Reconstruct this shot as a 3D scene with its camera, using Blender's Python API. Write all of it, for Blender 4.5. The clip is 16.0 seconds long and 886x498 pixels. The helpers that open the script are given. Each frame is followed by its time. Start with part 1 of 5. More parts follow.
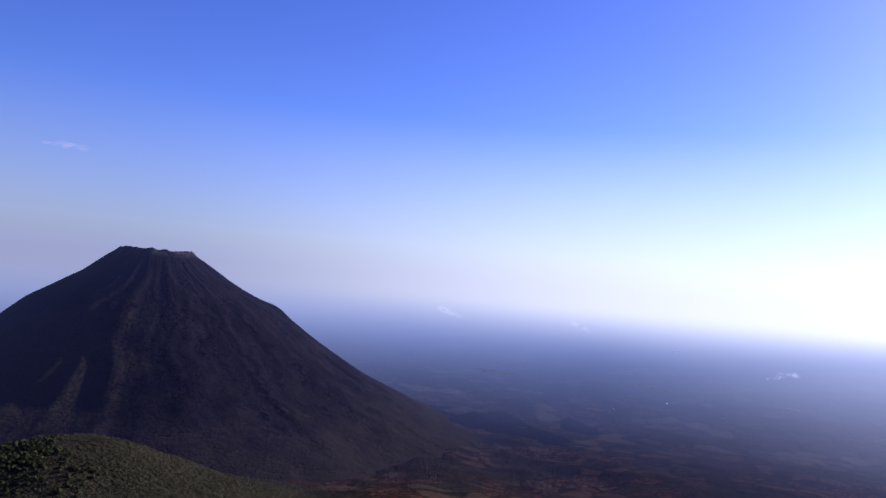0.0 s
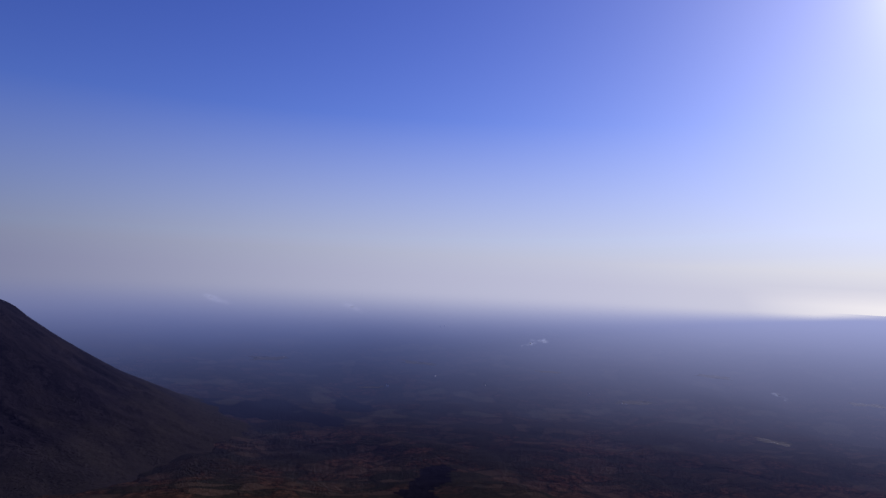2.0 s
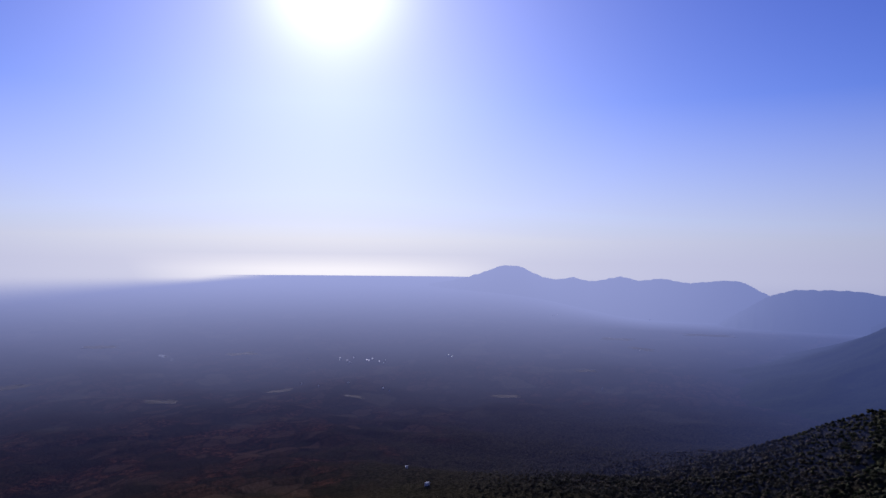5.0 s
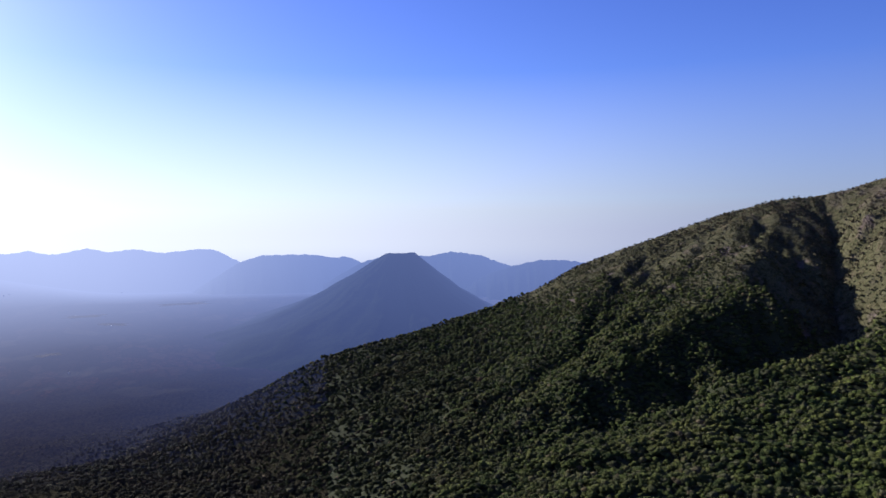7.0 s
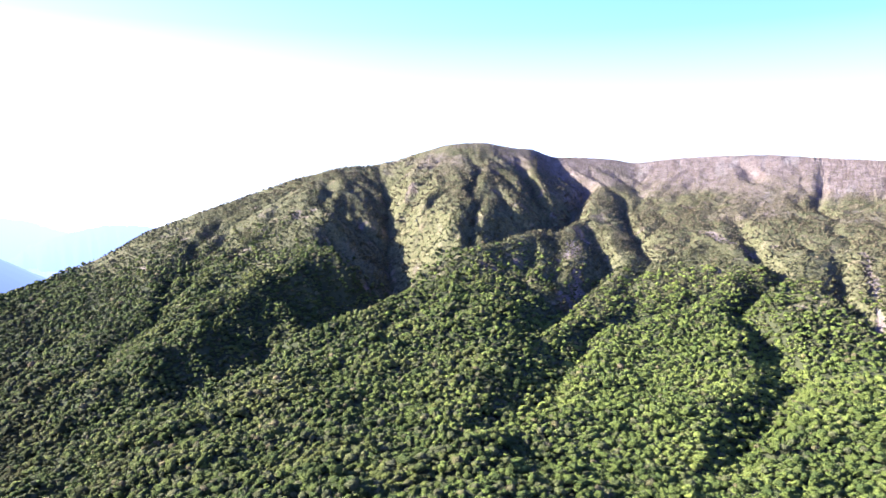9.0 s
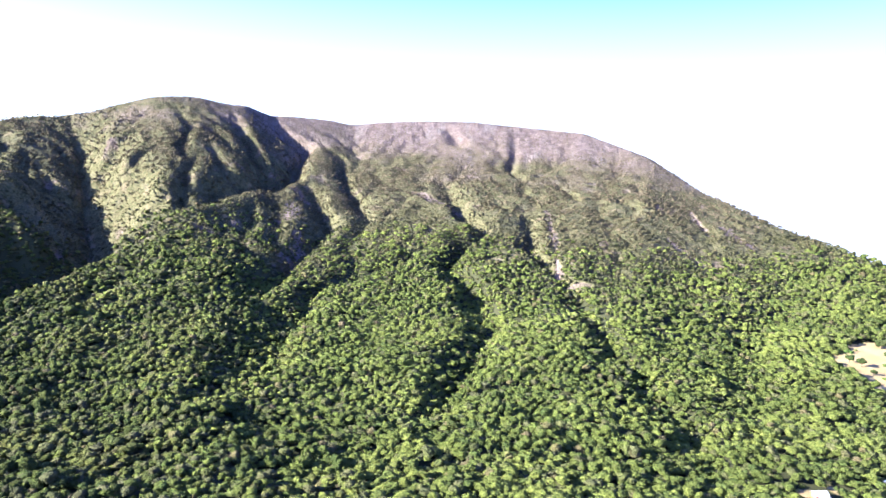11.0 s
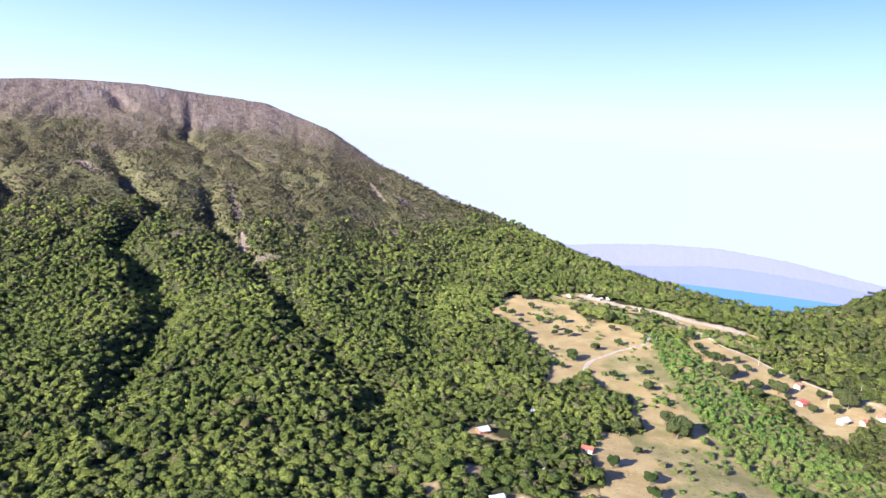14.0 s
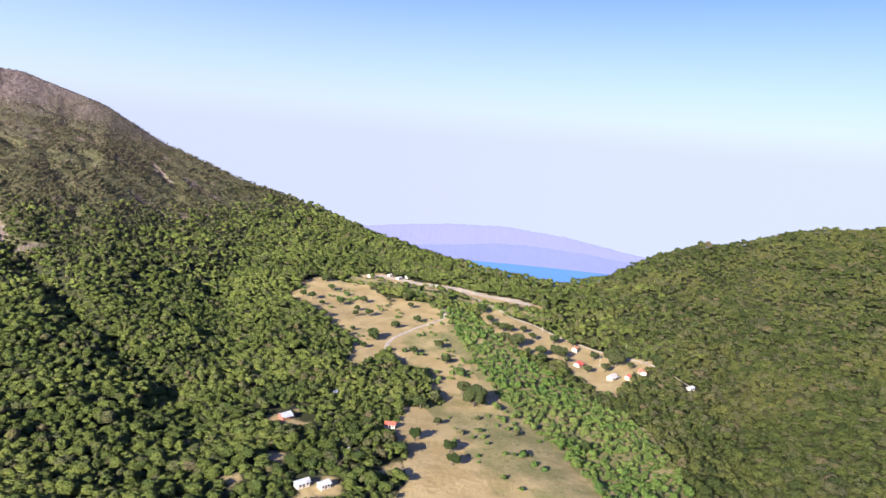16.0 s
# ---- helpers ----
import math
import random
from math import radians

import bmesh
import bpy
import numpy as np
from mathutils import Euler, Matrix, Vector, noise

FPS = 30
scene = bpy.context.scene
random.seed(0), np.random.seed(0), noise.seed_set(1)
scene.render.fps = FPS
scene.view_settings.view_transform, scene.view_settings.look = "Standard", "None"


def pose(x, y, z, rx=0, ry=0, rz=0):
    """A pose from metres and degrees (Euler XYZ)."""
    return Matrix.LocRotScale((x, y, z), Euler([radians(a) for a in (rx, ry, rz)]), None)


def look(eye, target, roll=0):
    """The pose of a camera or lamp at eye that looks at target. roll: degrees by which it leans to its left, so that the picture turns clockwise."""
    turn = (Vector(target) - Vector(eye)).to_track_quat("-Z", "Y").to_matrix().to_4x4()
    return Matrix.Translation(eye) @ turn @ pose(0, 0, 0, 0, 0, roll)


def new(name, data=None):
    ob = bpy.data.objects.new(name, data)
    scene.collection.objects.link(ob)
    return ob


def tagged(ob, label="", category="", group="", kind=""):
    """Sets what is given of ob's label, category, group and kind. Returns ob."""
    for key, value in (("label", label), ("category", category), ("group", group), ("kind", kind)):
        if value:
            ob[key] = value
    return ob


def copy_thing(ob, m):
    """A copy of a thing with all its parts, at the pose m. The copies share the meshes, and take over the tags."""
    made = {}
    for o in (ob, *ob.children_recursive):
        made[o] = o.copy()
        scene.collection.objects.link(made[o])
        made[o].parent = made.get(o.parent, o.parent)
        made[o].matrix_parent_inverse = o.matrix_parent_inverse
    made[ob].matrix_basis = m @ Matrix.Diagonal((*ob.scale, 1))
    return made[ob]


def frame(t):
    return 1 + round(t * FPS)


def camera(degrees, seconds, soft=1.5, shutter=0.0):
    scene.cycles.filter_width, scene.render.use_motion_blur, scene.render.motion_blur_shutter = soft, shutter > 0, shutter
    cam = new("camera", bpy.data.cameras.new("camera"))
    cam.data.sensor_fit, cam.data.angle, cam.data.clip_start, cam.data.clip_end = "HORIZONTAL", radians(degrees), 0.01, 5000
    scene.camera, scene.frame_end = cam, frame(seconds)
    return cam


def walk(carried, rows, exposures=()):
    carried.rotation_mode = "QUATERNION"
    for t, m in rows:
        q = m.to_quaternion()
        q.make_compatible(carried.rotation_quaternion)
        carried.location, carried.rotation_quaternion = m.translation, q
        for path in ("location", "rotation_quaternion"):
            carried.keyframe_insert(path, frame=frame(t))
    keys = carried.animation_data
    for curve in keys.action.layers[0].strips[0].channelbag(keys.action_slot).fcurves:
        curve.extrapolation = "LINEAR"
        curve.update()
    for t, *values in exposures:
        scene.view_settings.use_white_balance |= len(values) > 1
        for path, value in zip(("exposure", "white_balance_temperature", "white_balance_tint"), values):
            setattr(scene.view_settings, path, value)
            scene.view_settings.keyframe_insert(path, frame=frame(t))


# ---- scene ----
# ---------------------------------------------------------------- the camera: a drone that hovers and turns on the spot
EYE = Vector((0, 0, 600))
TURNS = ((0, 0.00, 2.44, 4.94), (0.5, 4.72, 2.45, 4.41), (1, 8.99, 2.42, 4.06), (1.5, 13.77, 2.38, 3.48), (2, 18.72, 2.26, 2.92),
         (2.5, 23.71, 2.04, 2.46), (3, 28.66, 1.86, 2.02), (3.2, 31.01, 1.82, 1.84), (5.3, 72.06, 0.76, 0.46), (5.5, 75.50, 0.54, 0.33),
         (6, 85.09, -0.01, -0.12), (6.5, 96.11, -0.69, -0.21), (7, 107.81, -1.44, -0.48), (7.5, 116.40, -2.22, -0.61), (8, 123.42, -3.04, -0.59),
         (8.5, 134.53, -3.82, -0.12), (9, 141.73, -4.52, 0.15), (9.5, 149.30, -5.23, 0.67), (9.7, 152.31, -5.50, 0.62), (11.8, 169.80, -7.85, 1.86),
         (12, 171.31, -7.91, 1.83), (12.5, 175.92, -8.24, 2.26), (13, 180.79, -8.46, 2.67), (13.5, 186.03, -8.61, 2.98), (14, 190.41, -8.74, 3.27),
         (14.5, 194.14, -8.96, 3.49), (15, 198.09, -9.07, 3.72), (15.5, 202.35, -9.16, 3.99), (16, 207.08, -9.16, 4.45))


def bearing(az, el=0.0):
    """The way at a compass bearing (clockwise from +y) and an elevation, in degrees."""
    a, e = radians(az), radians(el)
    return Vector((math.cos(e) * math.sin(a), math.cos(e) * math.cos(a), math.sin(e)))


cam = camera(64.95, 16.0)
walk(cam, [(t, look(EYE, EYE + 100 * bearing(yaw, tilt), lean)) for t, yaw, tilt, lean in TURNS],
     exposures=((0, 0.59, 5200, 22), (0.5, 0.31, 5150, 24), (1.5, -0.22, 5200, 26), (3.2, -0.62, 5300, 30), (5.3, -0.22, 5050, 28), (6, 0.08, 4950, 22), (7, 0.51, 5300, 15), (7.5, 1.60, 6100, 12), (8, 2.12, 5900, 12),
                (9, 2.92, 5350, 12), (12, 2.92, 5250, 12), (13, 2.67, 5250, 11), (14, 2.02, 5450, 12), (16, 1.69, 5650, 12)))

# ---------------------------------------------------------------- daylight: a low sun in a hazy sky
SUN_AZ, SUN_EL = 57.0, 22.5
world = bpy.data.worlds.new("hazy_sky")
scene.world = world
world.use_nodes = True
wn = world.node_tree.nodes
sky = wn.new("ShaderNodeTexSky")
sky.sky_type, sky.sun_disc = "NISHITA", False
sky.sun_elevation, sky.sun_rotation = radians(SUN_EL), radians(SUN_AZ)
sky.altitude, sky.air_density, sky.dust_density, sky.ozone_density = 1500, 1.1, 1.4, 3.5
wl = world.node_tree.links
ray = wn.new("ShaderNodeTexCoord")
split, join, level = wn.new("ShaderNodeSeparateXYZ"), wn.new("ShaderNodeCombineXYZ"), wn.new("ShaderNodeMath")
level.operation = "MAXIMUM"
level.inputs[1].default_value = 0.03
wl.new(ray.outputs["Generated"], split.inputs[0])
wl.new(split.outputs[2], level.inputs[0])
for k, out in enumerate((split.outputs[0], split.outputs[1], level.outputs[0])):
    wl.new(out, join.inputs[k])
wl.new(join.outputs[0], sky.inputs[0])
deep = wn.new("ShaderNodeHueSaturation")
deep.inputs["Hue"].default_value, deep.inputs["Saturation"].default_value = 0.53, 1.15
wl.new(sky.outputs[0], deep.inputs["Color"])
band = wn.new("ShaderNodeMapRange")          # the haze that whitens the sky towards the horizon all round
for socket, v in zip(band.inputs[1:5], (0.0, 0.22, 0.82, 0.0)):
    socket.default_value = v
wl.new(split.outputs[2], band.inputs[0])
pale = wn.new("ShaderNodeMixRGB")
wl.new(band.outputs[0], pale.inputs[0])

facing = wn.new("ShaderNodeVectorMath")
facing.operation = "DOT_PRODUCT"
facing.inputs[1].default_value = bearing(SUN_AZ, 8)
wl.new(ray.outputs["Generated"], facing.inputs[0])
sunward = wn.new("ShaderNodeMapRange")
sunward.interpolation_type = "SMOOTHSTEP"
for socket, v in zip(sunward.inputs[1:5], (0.12, 0.96, 0.0, 1.0)):
    socket.default_value = v
wl.new(facing.outputs["Value"], sunward.inputs[0])
milk = wn.new("ShaderNodeMixRGB")
wl.new(sunward.outputs[0], milk.inputs[0])
milk.inputs[1].default_value, milk.inputs[2].default_value = (2.3, 2.15, 2.85, 1), (7.0, 6.4, 6.2, 1)
wl.new(milk.outputs[0], pale.inputs[2])
dusk = wn.new("ShaderNodeMapRange")          # the clear sky opposite the sun is deeper
dusk.interpolation_type = "SMOOTHSTEP"
for socket, v in zip(dusk.inputs[1:5], (-0.95, 0.25, 0.56, 1.0)):
    socket.default_value = v
wl.new(facing.outputs["Value"], dusk.inputs[0])
halo = wn.new("ShaderNodeVectorMath")         # the glare round the sun itself
halo.operation = "DOT_PRODUCT"
halo.inputs[1].default_value = bearing(SUN_AZ, SUN_EL)
wl.new(ray.outputs["Generated"], halo.inputs[0])
near_sun, ring, veil_sum = wn.new("ShaderNodeMapRange"), wn.new("ShaderNodeMath"), wn.new("ShaderNodeMath")
for socket, v in zip(near_sun.inputs[1:5], (0.86, 1.0, 0.0, 1.0)):
    socket.default_value = v
wl.new(halo.outputs["Value"], near_sun.inputs[0])
ring.operation, ring.inputs[1].default_value = "POWER", 40.0
wl.new(near_sun.outputs[0], ring.inputs[0])
veil_sum.operation, veil_sum.inputs[1].default_value = "MULTIPLY", 12.0
wl.new(ring.outputs[0], veil_sum.inputs[0])
glare, shaded = wn.new("ShaderNodeVectorMath"), wn.new("ShaderNodeVectorMath")
glare.operation, shaded.operation = "MULTIPLY_ADD", "SCALE"
wl.new(deep.outputs[0], shaded.inputs[0])
wl.new(dusk.outputs[0], shaded.inputs["Scale"])
wl.new(veil_sum.outputs[0], glare.inputs[0])
glare.inputs[1].default_value = (1.0, 0.93, 0.97)
wl.new(shaded.outputs[0], pale.inputs[1])
glint = wn.new("ShaderNodeMapRange")          # the bright line of the far sea under the sun
for socket, v in zip(glint.inputs[1:5], (-0.012, 0.010, 1.0, 0.0)):
    socket.default_value = v
wl.new(split.outputs[2], glint.inputs[0])
under, shine, warm_line = wn.new("ShaderNodeMapRange"), wn.new("ShaderNodeMath"), wn.new("ShaderNodeVectorMath")
for socket, v in zip(under.inputs[1:5], (0.955, 1.0, 0.0, 1.0)):
    socket.default_value = v
wl.new(facing.outputs["Value"], under.inputs[0])
shine.operation, warm_line.operation = "MULTIPLY", "MULTIPLY_ADD"
wl.new(glint.outputs[0], shine.inputs[0])
wl.new(under.outputs[0], shine.inputs[1])
wl.new(shine.outputs[0], warm_line.inputs[0])
warm_line.inputs[1].default_value = (5.0, 4.2, 1.8)
low_air, mist = wn.new("ShaderNodeMapRange"), wn.new("ShaderNodeMixRGB")      # bluer haze over the land below the horizon
low_air.interpolation_type = "SMOOTHSTEP"
for socket, v in zip(low_air.inputs[1:5], (-0.11, -0.015, 0.9, 0.0)):
    socket.default_value = v
wl.new(split.outputs[2], low_air.inputs[0])
plainward, thick = wn.new("ShaderNodeMapRange"), wn.new("ShaderNodeMath")
for socket, v in zip(plainward.inputs[1:5], (0.1, 0.5, 0.0, 1.0)):
    socket.default_value = v
wl.new(facing.outputs["Value"], plainward.inputs[0])
thick.operation = "MULTIPLY"
wl.new(low_air.outputs[0], thick.inputs[0])
wl.new(plainward.outputs[0], thick.inputs[1])
wl.new(thick.outputs[0], mist.inputs[0])
wl.new(pale.outputs[0], mist.inputs[1])
mist.inputs[2].default_value = (1.9, 2.2, 3.9, 1)
wl.new(mist.outputs[0], warm_line.inputs[2])
wl.new(warm_line.outputs[0], glare.inputs[2])
wl.new(glare.outputs[0], wn["Background"].inputs[0])
wn["Background"].inputs[1].default_value = 0.099

sun = new("sun", bpy.data.lights.new("sun", "SUN"))
sun.data.energy, sun.data.angle, sun.data.color = 5.0, radians(0.53), (1.0, 0.90, 0.74)
sun.matrix_world = look(EYE + 1000 * bearing(SUN_AZ, SUN_EL), EYE)


# ---------------------------------------------------------------- materials
class Nodes:
    """A small helper to wire a node material."""

    def __init__(self, name):
        self.material = bpy.data.materials.new(name)
        self.material.use_nodes = True
        self.tree = self.material.node_tree
        self.shader = self.tree.nodes["Principled BSDF"]
        self.out = self.tree.nodes["Material Output"]
        self.place = self.add("ShaderNodeNewGeometry").outputs["Position"]

    def add(self, kind, **values):
        node = self.tree.nodes.new(kind)
        for key, value in values.items():
            if key == "mode":
                node.operation = value
            elif key == "blend":
                node.blend_type = value
        return node

    def link(self, a, b):
        self.tree.links.new(a, b)

    def put(self, socket, value):
        if hasattr(value, "is_linked"):
            self.link(value, socket)
        elif hasattr(value, "__len__") and len(value) == 3 and socket.type == "RGBA":
            socket.default_value = (*value, 1)
        else:
            socket.default_value = value

    def noise(self, size, detail=3, rough=0.55, at=None, stretch=None):
        """Noise with features of that size in metres, 0 to 1."""
        n = self.add("ShaderNodeTexNoise")
        source = at or self.place
        if stretch:
            m = self.add("ShaderNodeVectorMath", mode="MULTIPLY")
            self.link(source, m.inputs[0])
            m.inputs[1].default_value = stretch
            source = m.outputs[0]
        self.link(source, n.inputs["Vector"])
        n.inputs["Scale"].default_value, n.inputs["Detail"].default_value, n.inputs["Roughness"].default_value = 1 / size, detail, rough
        return n.outputs["Fac"]

    def cells(self, size):
        """Uneven parcels of about that size in metres: a number for each parcel and how far a place lies from its border, in sizes."""
        warp = self.add("ShaderNodeVectorMath", mode="MULTIPLY_ADD")
        wild = self.add("ShaderNodeTexNoise")
        wild.inputs["Scale"].default_value, wild.inputs["Detail"].default_value = 1.3 / size, 3
        self.link(self.place, wild.inputs["Vector"])
        self.link(wild.outputs["Color"], warp.inputs[0])
        warp.inputs[1].default_value = (0.7 * size, 0.7 * size, 0)
        flat = self.add("ShaderNodeVectorMath", mode="MULTIPLY")
        self.link(self.place, flat.inputs[0])
        flat.inputs[1].default_value = (1, 1.5, 0)
        self.link(flat.outputs[0], warp.inputs[2])
        out = []
        for feature in ("F1", "DISTANCE_TO_EDGE"):
            v = self.add("ShaderNodeTexVoronoi")
            v.feature = feature
            v.inputs["Scale"].default_value = 1 / size
            self.link(warp.outputs[0], v.inputs["Vector"])
            out.append(v.outputs["Color"] if feature == "F1" else v.outputs["Distance"])
        one = self.add("ShaderNodeSeparateColor")
        self.link(out[0], one.inputs[0])
        return one.outputs[0], out[1]

    def math(self, mode, a, b=0.0, c=0.0):
        n = self.add("ShaderNodeMath", mode=mode)
        for socket, v in zip(n.inputs, (a, b, c)):
            self.put(socket, v)
        return n.outputs[0]

    def step(self, v, lo, hi, a=0.0, b=1.0):
        n = self.add("ShaderNodeMapRange")
        n.interpolation_type = "SMOOTHSTEP"
        for socket, x in zip(n.inputs, (v, lo, hi, a, b)):
            self.put(socket, x)
        return n.outputs[0]

    def mix(self, f, a, b, blend="MIX"):
        n = self.add("ShaderNodeMixRGB", blend=blend)
        for socket, v in zip(n.inputs, (f, a, b)):
            self.put(socket, v)
        return n.outputs[0]

    def mask(self, name):
        n = self.add("ShaderNodeAttribute")
        n.attribute_name = name
        return n.outputs["Fac"]

    def bump(self, height, strength, depth):
        n = self.add("ShaderNodeBump")
        n.inputs["Strength"].default_value, n.inputs["Distance"].default_value = strength, depth
        self.link(height, n.inputs["Height"])
        self.link(n.outputs[0], self.shader.inputs["Normal"])

    def surface(self, colour, rough=0.9, gloss=0.15, metal=0.0):
        self.put(self.shader.inputs["Base Color"], colour)
        self.put(self.shader.inputs["Roughness"], rough)
        self.shader.inputs["Specular IOR Level"].default_value = gloss
        self.shader.inputs["Metallic"].default_value = metal
        return self.material


def haze_glow(n, near, far, most, tone=None):
    """Paints the haze of the far distance into a material as glow: stronger the farther a place lies from the hover
    point.
    """
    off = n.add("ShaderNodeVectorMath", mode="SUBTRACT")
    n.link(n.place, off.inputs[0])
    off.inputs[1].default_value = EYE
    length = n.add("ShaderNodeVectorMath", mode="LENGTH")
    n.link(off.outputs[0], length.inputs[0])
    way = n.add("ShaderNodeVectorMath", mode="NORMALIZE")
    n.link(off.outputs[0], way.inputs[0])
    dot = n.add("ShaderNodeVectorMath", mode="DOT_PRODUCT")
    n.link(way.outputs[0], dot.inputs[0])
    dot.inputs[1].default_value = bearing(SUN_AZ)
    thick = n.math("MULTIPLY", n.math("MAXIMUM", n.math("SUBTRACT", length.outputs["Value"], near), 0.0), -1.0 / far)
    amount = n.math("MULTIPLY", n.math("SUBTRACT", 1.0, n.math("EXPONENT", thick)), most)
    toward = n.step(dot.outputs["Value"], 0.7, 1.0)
    vale = n.add("ShaderNodeVectorMath", mode="DOT_PRODUCT")             # a bluer haze tone painted towards the valley behind the mountain
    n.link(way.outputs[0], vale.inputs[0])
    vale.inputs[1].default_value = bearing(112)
    valley_tint = n.step(vale.outputs["Value"], 0.55, 0.93)
    blue = n.mix(n.step(length.outputs["Value"], 1650, 4800), n.mix(valley_tint, HAZE_NEAR, HAZE_VALLEY), HAZE_FAR)
    colour = n.mix(toward, blue, n.mix(n.step(length.outputs["Value"], 1650, 4800), HAZE_SUN_NEAR, HAZE_SUN_FAR))
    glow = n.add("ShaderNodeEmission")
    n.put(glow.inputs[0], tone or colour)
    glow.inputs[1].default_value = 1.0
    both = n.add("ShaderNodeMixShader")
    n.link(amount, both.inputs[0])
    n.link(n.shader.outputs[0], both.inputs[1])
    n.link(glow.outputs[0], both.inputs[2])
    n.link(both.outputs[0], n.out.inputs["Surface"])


# glow colours of the painted haze, away from the sun and towards it
HAZE_NEAR, HAZE_FAR = (0.016, 0.016, 0.044), (0.21, 0.255, 0.43)
HAZE_VALLEY = (0.06, 0.078, 0.175)
HAZE_SUN_NEAR, HAZE_SUN_FAR = (0.036, 0.034, 0.074), (0.50, 0.52, 0.66)


def land_material(name, far=False):
    """Forest floor, dry grass, green grass and bare volcanic ground, mixed by the land's cover masks and noise."""
    n = Nodes(name)
    fine, mid, wide = n.noise(3, 5, 0.65), n.noise(22, 4), n.noise(140, 4)
    bare, dry, green, ash = n.mask("bare"), n.mask("dry"), n.mask("green"), n.mask("ash")
    floor = n.mix(mid, (0.03, 0.034, 0.014), (0.055, 0.052, 0.023))
    if far:
        parcel, hedge = n.cells(75)
        strip_of_land, bank = n.cells(190)
        floor = n.mix(n.step(mid, 0.38, 0.62), (0.046, 0.021, 0.012), (0.085, 0.041, 0.023))
        floor = n.mix(n.step(n.noise(9, 4, 0.7), 0.45, 0.6), floor, (0.018, 0.015, 0.010))
        floor = n.mix(n.step(strip_of_land, 0.5, 0.6, 0.0, 0.7), floor, n.mix(mid, (0.036, 0.027, 0.016), (0.016, 0.015, 0.011)))
        floor = n.mix(n.step(parcel, 0.74, 0.82, 0.0, 0.6), floor, n.mix(mid, (0.085, 0.055, 0.033), (0.055, 0.037, 0.024)))
        floor = n.mix(n.step(parcel, 0.30, 0.24, 0.0, 0.7), floor, (0.017, 0.017, 0.011))
        floor = n.mix(n.step(hedge, 0.10, 0.03, 0.0, 0.6), floor, (0.013, 0.012, 0.009))
        floor = n.mix(n.step(n.noise(330, 4, 0.6), 0.46, 0.6, 0.0, 0.75), floor, n.mix(mid, (0.03, 0.024, 0.016), (0.013, 0.012, 0.010)))
        # woodland tone, with the shade of backlit crowns put into the colour
        woods = n.mix(n.step(n.noise(7, 4, 0.7), 0.35, 0.65), (0.016, 0.015, 0.009), (0.045, 0.038, 0.022))
        floor = n.mix(n.step(n.math("ADD", n.mask("wood"), n.math("MULTIPLY", n.math("SUBTRACT", n.noise(120, 4), 0.5), 0.9)), 0.2, 0.7), floor, woods)
    scrub = n.mix(n.step(fine, 0.3, 0.7), (0.10, 0.078, 0.046), (0.16, 0.12, 0.078))
    olive = n.mix(n.step(fine, 0.3, 0.7), (0.072, 0.066, 0.028), (0.128, 0.112, 0.052))
    tuft_small = n.noise(7, 4, 0.7)
    olive = n.mix(n.step(tuft_small, 0.5, 0.6, 0.0, 0.7), olive, (0.042, 0.045, 0.017))
    olive = n.mix(n.step(n.noise(38, 5, 0.7), 0.56, 0.66, 0.0, 0.75), olive, n.mix(fine, (0.13, 0.10, 0.056), (0.20, 0.15, 0.09)))
    scrub = n.mix(n.step(n.math("ADD", bare, n.math("MULTIPLY", n.math("SUBTRACT", mid, 0.5), 0.3)), 0.44, 0.72), olive, scrub)
    lane = n.add("ShaderNodeCombineXYZ")
    n.put(lane.inputs[0], n.mask("around"))
    n.put(lane.inputs[1], n.mask("outward"))
    rill, vein = n.noise(9, 4, 0.65, at=lane.outputs[0], stretch=(1, 0.09, 1)), n.noise(34, 4, 0.6, at=lane.outputs[0], stretch=(1, 0.12, 1))
    scrub = n.mix(n.math("MULTIPLY", n.step(rill, 0.55, 0.75), 0.3), scrub, (0.055, 0.05, 0.026))
    rock = n.mix(n.step(mid, 0.3, 0.7), (0.145, 0.102, 0.082), (0.21, 0.158, 0.132))
    rock = n.mix(n.math("MULTIPLY", n.step(rill, 0.5, 0.68), 0.55), rock, (0.075, 0.056, 0.046))
    rock = n.mix(n.math("MULTIPLY", n.step(vein, 0.52, 0.66), 0.5), rock, (0.22, 0.188, 0.17))
    rock = n.mix(n.step(fine, 0.45, 0.7), rock, (0.11, 0.085, 0.065))
    straw = n.mix(n.step(mid, 0.3, 0.7), (0.28, 0.195, 0.08), (0.37, 0.268, 0.12))
    straw = n.mix(n.step(fine, 0.5, 0.75), straw, (0.24, 0.19, 0.085))
    grass = n.mix(n.step(mid, 0.35, 0.65), (0.18, 0.152, 0.058), (0.28, 0.218, 0.092))
    grass = n.mix(n.step(fine, 0.5, 0.7), grass, (0.10, 0.12, 0.035))
    edge = n.math("ADD", n.math("MULTIPLY", n.math("SUBTRACT", mid, 0.5), 0.9), n.math("MULTIPLY", n.math("SUBTRACT", fine, 0.5), 0.6))

    def ragged(m, soft=0.22):
        return n.step(n.math("ADD", m, edge), 0.5 - soft, 0.5 + soft)
    colour = n.mix(ragged(n.math("MULTIPLY", bare, 2.0)), floor, scrub)
    tuft = n.step(n.noise(6, 3, 0.7), 0.52, 0.6)
    rock = n.mix(n.math("MULTIPLY", tuft, n.step(bare, 1.0, 0.6)), rock, (0.085, 0.08, 0.04))
    colour = n.mix(ragged(n.math("SUBTRACT", n.math("MULTIPLY", bare, 1.6), 0.6), 0.5), colour, rock)
    colour = n.mix(ragged(green), colour, grass)
